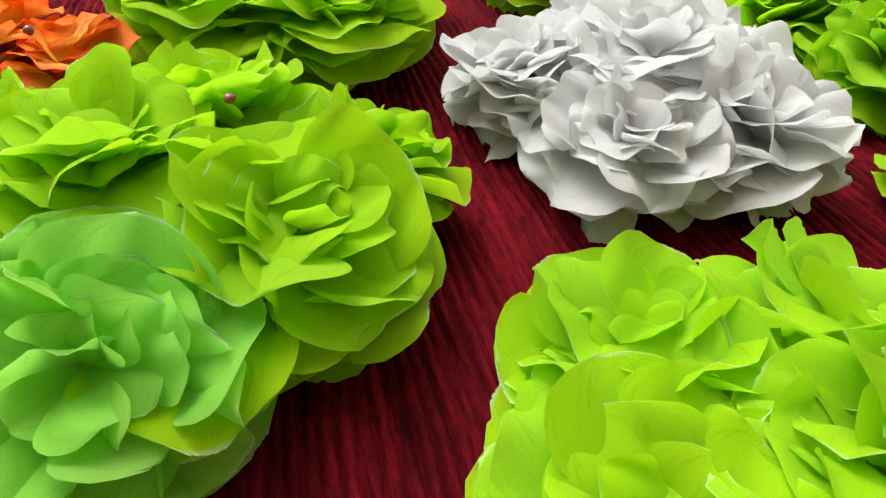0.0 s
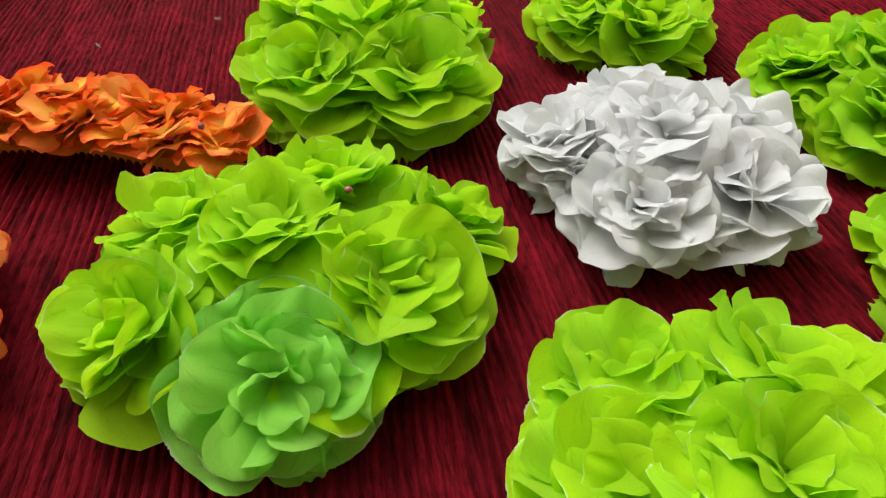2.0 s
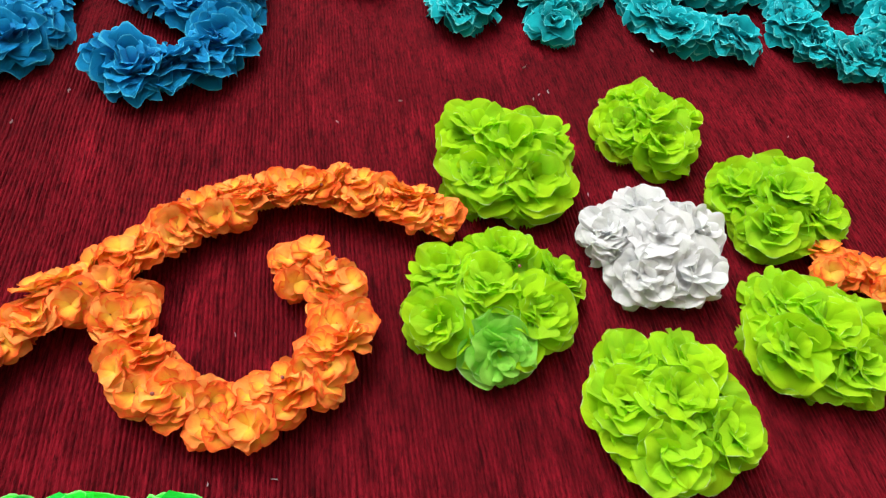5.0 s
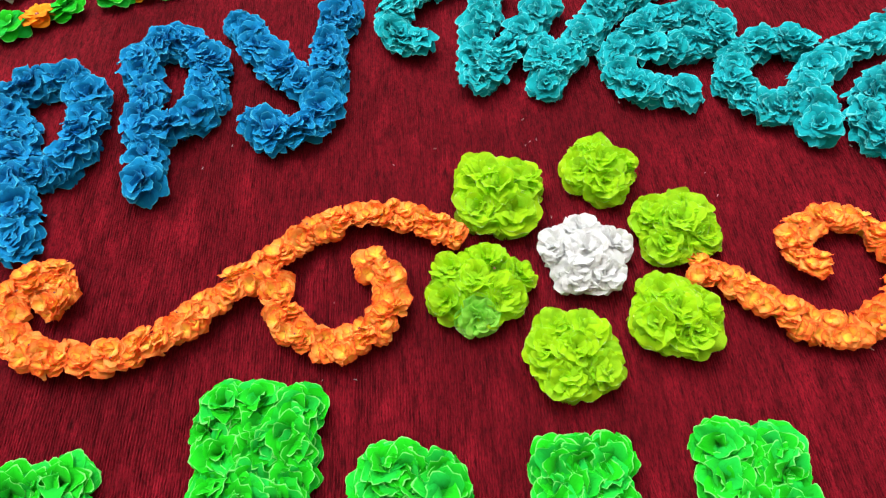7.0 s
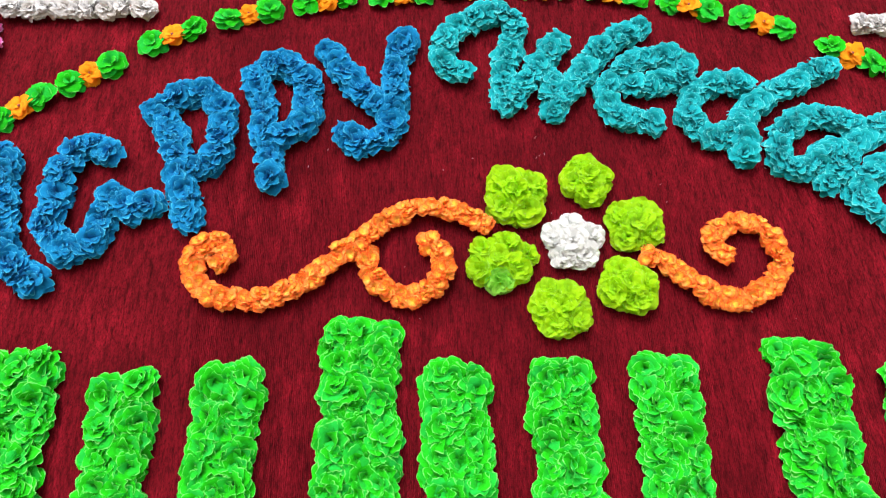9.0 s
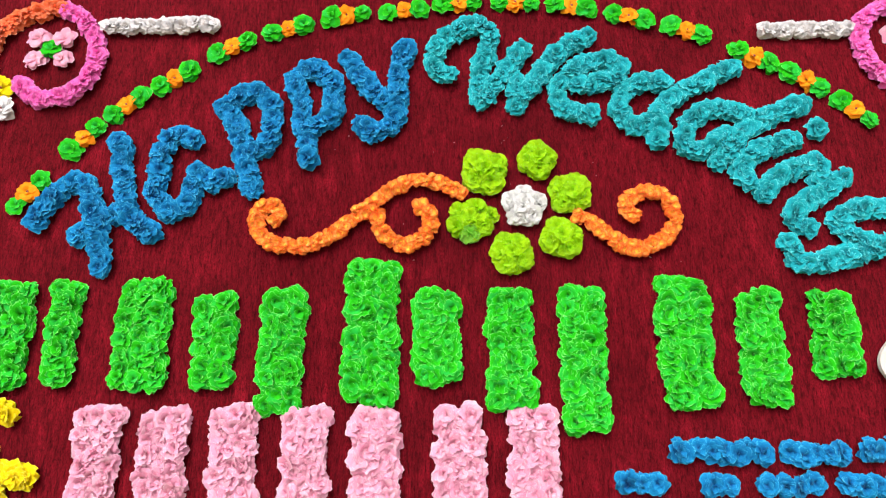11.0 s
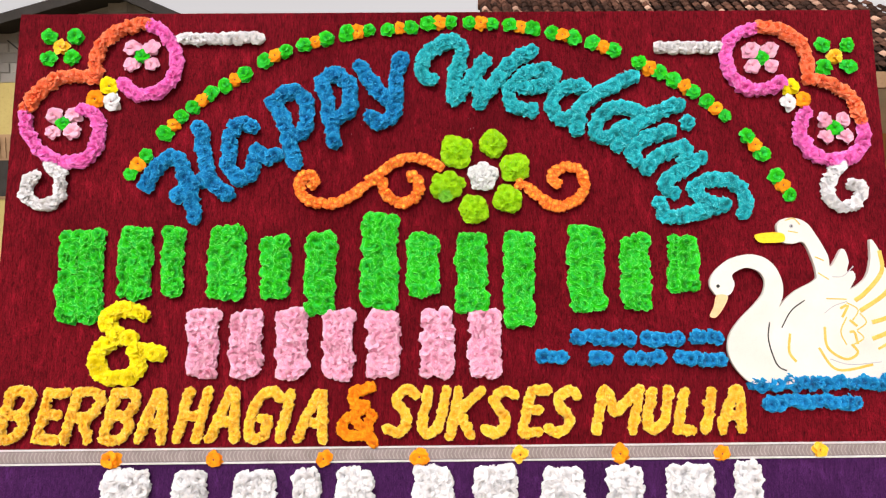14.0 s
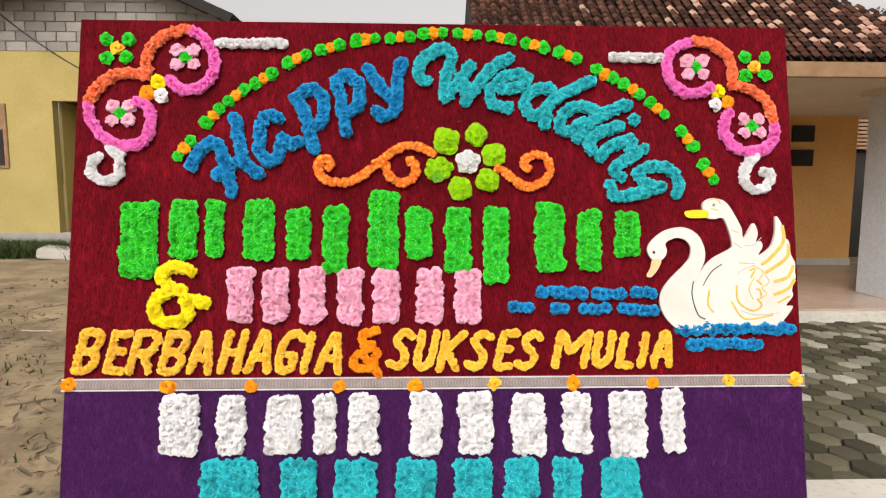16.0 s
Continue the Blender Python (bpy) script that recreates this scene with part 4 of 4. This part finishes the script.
fore = empty("swan_cutout", on_board(0, 0, 0.0095), "flat white painted wooden swan with bowed neck", "swan cutout", "swan cutouts")
part("body", cutout(rounded([(65.8, -23.0), (69.9, -20.3), (75.5, -19.4), (80.2, -21.5), (82.7, -26.2), (82.5, -31.0), (79.5, -37.4), (78.0, -43.6), (80.3, -49.0), (84.1, -53.1), (73.9, -53.3), (69.4, -50.0), (67.2, -45.3), (67.8, -40.7), (70.7, -36.7), (74.9, -32.7), (77.5, -29.5), (78.1, -26.3), (76.6, -23.9), (73.8, -22.9), (70.9, -23.8), (69.5, -25.1), (70.1, -27.2), (69.0, -29.7), (67.1, -30.5), (65.1, -30.2), (63.6, -28.1), (63.7, -25.7)]), 0, 0.008), PAINT, fore)
part("beak", cutout(rounded([(65.1, -30.2), (68.0, -30.5), (66.6, -33.6), (64.5, -36.0), (62.9, -35.6), (64.1, -33.2)], 0.4), 0.0082, 0.0095), PEACH, fore, "peach painted beak")
part("eye", dab(*(65.6, -27.8), 0.005, 0.0082, 0.0092), BLACK, fore, "black painted eye")
part("outline", strip(spline([(x / 100, y / 100) for x, y in [[(82.2, -38.9), (85.1, -34.4), (88.9, -31.7)], [(78.6, -37.4), (78.0, -42.1), (79.7, -48.3), (82.2, -50.0)]][1]], 0.006), 0.002, 0.0079, 0.0086), BLACK, fore, "thin black painted line")

# ---- the yard behind ----
# house with bare block gable and yellow plaster
HY = 10.6
left = empty("yellow_house", pose(-0.13, HY, 0), "unfinished house with yellow plaster and bare block gable", "house")
bm = box(-14, -7.5, 0, 0.2, 0.3, 3.95)
box(-7.5, -3.9, 0, 0.2, 2.98, 3.95, 0, bm)
box(-5.4, -3.9, 0, 0.2, 0.3, 2.98, 0, bm)
part("wall", bm, PLASTER, left, "yellow plastered wall")
part("plinth", box(-14, -3.9, -0.04, 0.2, -0.1, 0.30, 0.02), MORTAR, left, "rough mortar plinth")
part("reveal", box(-7.5, -5.4, 0.9, 1.0, 0.3, 2.98), PLASTER, left)
part("reveal", box(-7.49, -7.44, 0.2, 0.9, 0.3, 2.98), PLASTER, left)
# soffit coloured near black to stand in for the recess shade
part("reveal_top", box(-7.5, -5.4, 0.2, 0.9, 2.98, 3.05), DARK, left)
window = part("window", box(-9.6, -8.42, -0.03, 0.03, 1.62, 2.92, 0.01), WOOD, left, "dark wooden window with upper slats")
part("pane", box(-9.5, -8.5, -0.04, -0.031, 1.68, 2.40), DARK, window)
for k in range(9):
    part("slat", box(-9.48 + k * 0.11, -9.43 + k * 0.11, -0.05, -0.031, 2.45, 2.86, 0.004), WOOD, window)
gable = bmesh.new()
face = gable.faces.new([gable.verts.new((x, 0.06, z)) for x, z in ((-11.5, 3.95), (-3.95, 3.95), (-3.95, 4.55), (-6.2, 5.55), (-11.5, 4.12))])
out = bmesh.ops.extrude_face_region(gable, geom=[face])
bmesh.ops.translate(gable, verts=[v for v in out["geom"] if isinstance(v, bmesh.types.BMVert)], vec=(0, 0.14, 0))
bmesh.ops.recalc_face_normals(gable, faces=gable.faces[:])
part("gable", gable, MORTAR, left, "mortar joints of the bare gable")
blk = [mesh_of("block", box(-0.19 - j, 0.19 + j, 0.0, 0.12, 0, 0.182 + j, 0.008), BLOCK) for j in (0.0, 0.002, -0.003)]
for r in range(8):
    for c in range(19):
        x, z = -4.15 - 0.40 * c - (0.2 if r % 2 else 0), 3.965 + r * 0.195
        if z + 0.2 < 5.6 - (0.444 * (x + 6.2) if x > -6.2 else 0.27 * (-6.2 - x)):
            part("block", RND.choice(blk), None, left, m=pose(x, 0.03 + RND.uniform(-0.008, 0.006), z, 0, RND.uniform(-0.6, 0.6), 0))
for s in (-1, 1):
    part("roof_slope", box(-2.75 if s > 0 else -6.0, 0, -0.55, 3.0, 0, 0.07, 0.004), DARK, left, "dark roof edge", pose(-6.2, 0, 5.62, 0, 0, 0) @ (Matrix.Rotation(radians(-15.1), 4, "Y") if s < 0 else Matrix.Rotation(radians(203.5), 4, "Y") @ Matrix.Translation((0, 0, -0.07))))
    part("barge_board", box(-2.75 if s > 0 else -6.0, 0, -0.57, -0.54, -0.12, 0.03), DARK, left, "", pose(-6.2, 0, 5.62) @ (Matrix.Rotation(radians(-15.1), 4, "Y") if s < 0 else Matrix.Scale(-1, 4, (1, 0, 0)) @ Matrix.Rotation(radians(-23.5), 4, "Y")))

cable = bpy.data.curves.new("overhead_cable", "CURVE")
cable.dimensions, cable.bevel_depth, cable.bevel_resolution = "3D", 0.014, 1
sp = cable.splines.new("POLY")
sp.points.add(16)
for k in range(17):
    t = k / 16
    sp.points[k].co = (-8.6 + 2.6 * t, HY - 0.1 - 0.3 * t, 4.75 - 1.6 * t - 0.55 * t * (1 - t), 1)
cable.materials.append(WIRE)
tagged(new("overhead_cable", cable), "thin black cable sagging across the house wall", "cable")

# house with porch
right = empty("porch_house", pose(0.01, 0.5, 0) @ Matrix.Diagonal((1.09, 1, 1, 1)), "house with weathered clay tile roof and open porch", "house")
part("porch_floor", box(0.6, 9.5, 3.12, 6.5, -0.1, 0.12, 0.008), FLOOR, right, "polished brown porch floor")
part("porch_edge", box(0.55, 9.5, 3.02, 3.118, -0.1, 0.10, 0.008), CONCRETE, right, "pale concrete edge")
part("front_wall", box(0.6, 5.88, 6.4, 6.55, 0.0, 2.62), APRICOT, right, "apricot plastered wall")
part("wall_foot", box(0.6, 5.89, 6.37, 6.40, 0.12, 0.22, 0.004), CONCRETE, right)
# vents and passage wall: shade put into the colour of solid boxes
for z in (1.98, 1.62):
    part("vent_shade", box(4.95, 5.25, 6.35, 6.40, z, z + 0.24, 0.004), DARK, right, "small vent, near-black box standing in for its shade")
part("recess_wall", box(5.5, 11, 8.4, 8.5, 0.0, 2.6), DARK, right, "side passage wall with its shade painted near black")
for k in range(8):
    part("shutter_slat", box(6.3, 10.5, 8.30, 8.39, 2.0 + 0.07 * k, 2.045 + 0.07 * k), WOOD, right)
part("column", box(4.41, 4.83, 3.56, 4.06, 0.12, 2.30, 0.006), STONE, right, "square column clad in pale speckled tiles")
part("column_cap", box(4.35, 4.89, 3.50, 4.12, 2.30, 2.36, 0.006), CREAM, right)
part("ceiling", box(0.4, 9.5, 2.86, 6.6, 2.36, 2.42), CREAM, right, "cream plastered porch ceiling")
part("fascia", box(0.3, 4.62, 2.74, 2.80, 2.27, 2.40, 0.004), WOOD, right, "brown timber fascia board")

# its roof: a steep front slope with a hip
SLOPE = math.atan(0.87)
deck = bmesh.new()
low, high = (2.78, 2.40), (3.87, 3.32)
vs = [deck.verts.new(p) for p in ((0.30, low[0], low[1]), (4.62, low[0], low[1]), (3.48, high[0], high[1]), (0.30, high[0], high[1]), (4.62, 4.9, low[1]), (0.30, 4.9, low[1]))]
for f in ((0, 1, 2, 3), (1, 4, 2), (5, 3, 2, 4), (0, 3, 5)):
    deck.faces.new([vs[i] for i in f])
bmesh.ops.recalc_face_normals(deck, faces=deck.faces[:])
part("roof_deck", deck, DARK, right)


def tile_shape(bm, w, h, m):
    """A curved clay tile: a shallow trough with a rolled edge, lower end proud."""
    rows = []
    for i, y in enumerate((0, h * 1.15)):
        rows.append([bm.verts.new(m @ Vector((w * (j / 6 - 0.5), y, 0.30 * w * math.sin(j / 6 * math.pi * 1.6) + (0.016 if i == 0 else 0.0)))) for j in range(7)])
    lip = [bm.verts.new(v.co - m.to_3x3() @ Vector((0, 0, 0.012))) for v in rows[0]]
    for j in range(6):
        bm.faces.new((rows[0][j], rows[0][j + 1], rows[1][j + 1], rows[1][j]))
        bm.faces.new((lip[j], lip[j + 1], rows[0][j + 1], rows[0][j]))


TW, TH = 0.088, 0.085
tb, tp = bmesh.new(), bmesh.new()
tile_shape(tb, TW, TH, Matrix())
tile_shape(tp, TW, TH, Matrix())
dark_tile, pale_tile = mesh_of("roof_tile", tb, TILE, True), mesh_of("roof_tile", tp, TILE_PALE, True)
rest = bmesh.new()
frame_of = Matrix.Translation((0.30, low[0] - 0.03, low[1] + 0.012)) @ Matrix.Rotation(SLOPE, 4, "X")
long = math.hypot(high[0] - low[0], high[1] - low[1]) + 0.03
single = 0
for r in range(int(long / TH) + 1):
    for c in range(int(4.4 / TW)):
        x, y = (c + 0.5) * TW, r * TH
        if x > 4.36 - y * 0.80:
            continue
        m = frame_of @ pose(x, y, 0.015 + RND.uniform(-0.002, 0.003), RND.uniform(-1.5, 1.5), RND.uniform(-2, 2), RND.uniform(-1.5, 1.5))
        pale_one = RND.random() < (0.05 if x < 2 else 0.16)
        if (r >= 5 and x > 2.6 and single < 290) or pale_one:
            single += 1
            part("roof_tile", pale_tile if pale_one else dark_tile, None, right, m=m)
        else:
            tile_shape(rest, TW, TH, m)
tagged(part("roof_tiles", rest, TILE, right, "weathered dark clay tiles", smooth=True), kind="stuff")
for k in range(37):
    bm = bmesh.new()
    bmesh.ops.create_cone(bm, cap_ends=True, segments=10, radius1=0.05, radius2=0.044, depth=0.12)
    part("ridge_tile", bm, TILE, right, m=pose(0.34 + k * 0.086, high[0], high[1] + 0.005, 0, 90, 0), smooth=True)
hip_d = Vector((4.60 - 3.48, low[0] - high[0], low[1] - high[1]))
for k in range(20):
    bm = bmesh.new()
    bmesh.ops.create_cone(bm, cap_ends=True, segments=10, radius1=0.045, radius2=0.040, depth=0.12)
    part("hip_tile", bm, TILE, right, m=Matrix.Translation(Vector((3.48, high[0], high[1] + 0.005)) + hip_d * (k / 19.5)) @ hip_d.to_track_quat("Z", "Y").to_matrix().to_4x4(), smooth=True)

# paved strip with hexagonal pavers
paving = empty("pavement", pose(0.01, 0.043, 0) @ Matrix.Diagonal((1.1, 1.155, 1, 1)), "worn hexagonal pavers with moss and grit in the joints", "pavement", kind="structure")
bed = box(0.95, 9.0, 0.34, 3.01, -0.08, 0.006)
part("joint_bed", bed, MOSS, paving)
part("edge_strip", box(1.0, 9.0, -0.5, 0.335, -0.1, 0.035, 0.008), CONCRETE, paving, "pale concrete edge strip")
hexes = []
for j in range(4):
    bm = bmesh.new()
    bmesh.ops.create_cone(bm, cap_ends=True, segments=6, radius1=0.076, radius2=0.070, depth=0.03, matrix=Matrix.Translation((0, 0, 0.010)) @ Matrix.Rotation(radians(90), 4, "Z"))
    hexes.append(mesh_of("paver", bm, PAVER if j < 3 else PAVER_PALE))
far = bmesh.new()
near = 0
hex_co = [(math.cos(radians(60 * k)), math.sin(radians(60 * k))) for k in range(6)]
for r in range(19):
    for c in range(68):
        x, y = 1.06 + c * 0.117, 0.44 + r * 0.1345 + (0.067 if c % 2 else 0)
        m = pose(x, y, RND.uniform(-0.004, 0.005), RND.uniform(-2.5, 2.5), RND.uniform(-2.5, 2.5), RND.uniform(-4, 4))
        if 0.16 < (x - 1.0) / (y + 2.0) < 0.62 and near < 300:
            near += 1
            part("paver", hexes[3] if RND.random() < 0.24 else RND.choice(hexes[:3]), None, paving, m=m)
        else:
            top = [far.verts.new(m @ Vector((0.070 * p, 0.070 * q, 0.025))) for p, q in hex_co]
            foot = [far.verts.new(m @ Vector((0.076 * p, 0.076 * q, -0.005))) for p, q in hex_co]
            far.faces.new(top)
            for k in range(6):
                far.faces.new((foot[k], foot[(k + 1) % 6], top[(k + 1) % 6], top[k]))
tagged(part("pavers_beyond", far, PAVER, paving), kind="stuff")


# tufts, twigs and litter on the soil
def tufts(name, spots, blades, tall, label):
    bm = bmesh.new()
    for cx, cy in spots:
        for _ in range(blades):
            x, y = cx + RND.gauss(0, 0.10), cy + RND.gauss(0, 0.10)
            h, a = tall * RND.uniform(0.4, 1.2), RND.uniform(0, 6.28)
            d, w = Vector((math.cos(a), math.sin(a), 0)), Vector((-math.sin(a), math.cos(a), 0)) * 0.006
            p = Vector((x, y, -0.02))
            q = p + Vector((0, 0, h * 0.6)) + d * h * 0.2
            t = p + Vector((0, 0, h * 0.9)) + d * h * 0.7
            v = [bm.verts.new(k) for k in (p - w, p + w, q + w * 0.7, q - w * 0.7, t)]
            bm.faces.new(v[:4])
            bm.faces.new((v[3], v[2], v[4]))
    tagged(new(name, mesh_of(name, bm, GRASS)), label, "grass", kind="stuff")


tufts("grass", [(RND.uniform(-11, -4), RND.uniform(8.6, 10.3)) for _ in range(330)], 55, 0.27, "weedy grass along the foot of the house wall")
tufts("weeds", [(RND.uniform(-4.5, -1.6), RND.uniform(0.0, 4.0)) for _ in range(60)], 9, 0.05, "scattered low weeds on bare soil")
tufts("joint_grass", [(RND.uniform(1.2, 4.2), RND.uniform(0.4, 3.0)) for _ in range(130)], 8, 0.03, "short grass in the paver joints")
slab = new("concrete_slab", mesh_of("concrete_slab", box(-0.6, 0.6, -0.4, 0.4, -0.05, 0.12, 0.02), CONCRETE))
slab.matrix_basis = pose(-6.35, 9.0, 0, 0, 8, 20)
tagged(slab, "tilted slab of broken pale concrete on soil", "slab")
stone_bm = bmesh.new()
for _ in range(420):
    x, y = RND.uniform(-5.5, -1.4), RND.uniform(-0.6, 7.0)
    s = RND.uniform(0.006, 0.028)
    bmesh.ops.create_icosphere(stone_bm, subdivisions=1, radius=s, matrix=pose(x, y, s * 0.1, RND.uniform(0, 90), 0, RND.uniform(0, 360)) @ Matrix.Diagonal((1.3, 1, 0.6, 1)))
litter = bmesh.new()
for _ in range(1500):
    x, y = RND.uniform(-5.0, -1.35), 5.0 * RND.random() ** 1.8 - 0.5
    n, w = RND.uniform(0.01, 0.06), RND.uniform(0.004, 0.014)
    m = pose(x, y, 0.004, RND.uniform(-25, 25), RND.uniform(-25, 25), RND.uniform(0, 360))
    v = [litter.verts.new(m @ Vector(q)) for q in ((-n, 0, 0), (0, -w, 0.004), (n, 0, 0), (0, w, 0.004))]
    litter.faces.new(v)
tagged(new("leaf_litter", mesh_of("leaf_litter", litter, BARK)), "dry leaves and bark scraps on soil", "litter", kind="stuff")
tagged(new("pebbles", mesh_of("pebbles", stone_bm, SOIL, True)), "small pebbles and clods on sandy soil", "pebbles", kind="stuff")
for k in range(44):
    x, y, a = RND.uniform(-4.2, -1.45), RND.uniform(-0.3, 4.5), RND.uniform(0, 360)
    n = RND.uniform(0.08, 0.35)
    bm = strip([(Vector((n * (j / 6 - 0.5), 0.04 * n * math.sin(j * 1.7 + k))), Vector((1, 0))) for j in range(7)], 0.004 * RND.uniform(0.6, 1.6), 0.0, 0.006)
    twig = new("twig", mesh_of("twig", bm, BARK if k % 3 else CONCRETE))
    twig.matrix_basis = pose(x, y, -0.004, 0, 0, a)
    tagged(twig, "dry twig lying on sandy soil" if k % 3 else "pale straw lying on sandy soil", "twig", "twigs on the soil")

# tree beyond the porch house
tree = empty("tree", pose(17.6, 20.5, 0), "dark leafy tree standing beyond the tiled roof", "tree")
trunk = bmesh.new()
bmesh.ops.create_cone(trunk, cap_ends=True, segments=10, radius1=0.22, radius2=0.10, depth=5.4, matrix=Matrix.Translation((0, 0, 2.7)))
for k in range(7):
    d = Vector((math.cos(k * 2.4), math.sin(k * 2.4), 0.9)).normalized()
    bmesh.ops.create_cone(trunk, cap_ends=True, segments=6, radius1=0.07, radius2=0.02, depth=2.0, matrix=Matrix.Translation(Vector((0, 0, 4.9)) + d) @ d.to_track_quat("Z", "Y").to_matrix().to_4x4())
part("trunk", trunk, BARK, tree)
crown = bmesh.new()
clumps = [Vector((RND.gauss(0, 0.75), RND.gauss(0, 0.75), 6.5 + RND.gauss(0, 0.65))) for _ in range(34)]
for c in clumps:
    for _ in range(70):
        p = c + Vector((RND.gauss(0, 0.24), RND.gauss(0, 0.24), RND.gauss(0, 0.2)))
        m = Matrix.Translation(p) @ pose(0, 0, 0, RND.uniform(0, 180), RND.uniform(0, 180), RND.uniform(0, 360))
        v = [crown.verts.new(m @ Vector(q)) for q in ((0, -0.10, 0), (0.05, 0, 0.01), (0, 0.10, 0), (-0.05, 0, 0.01))]
        crown.faces.new(v)
part("crown", crown, LEAF, tree)
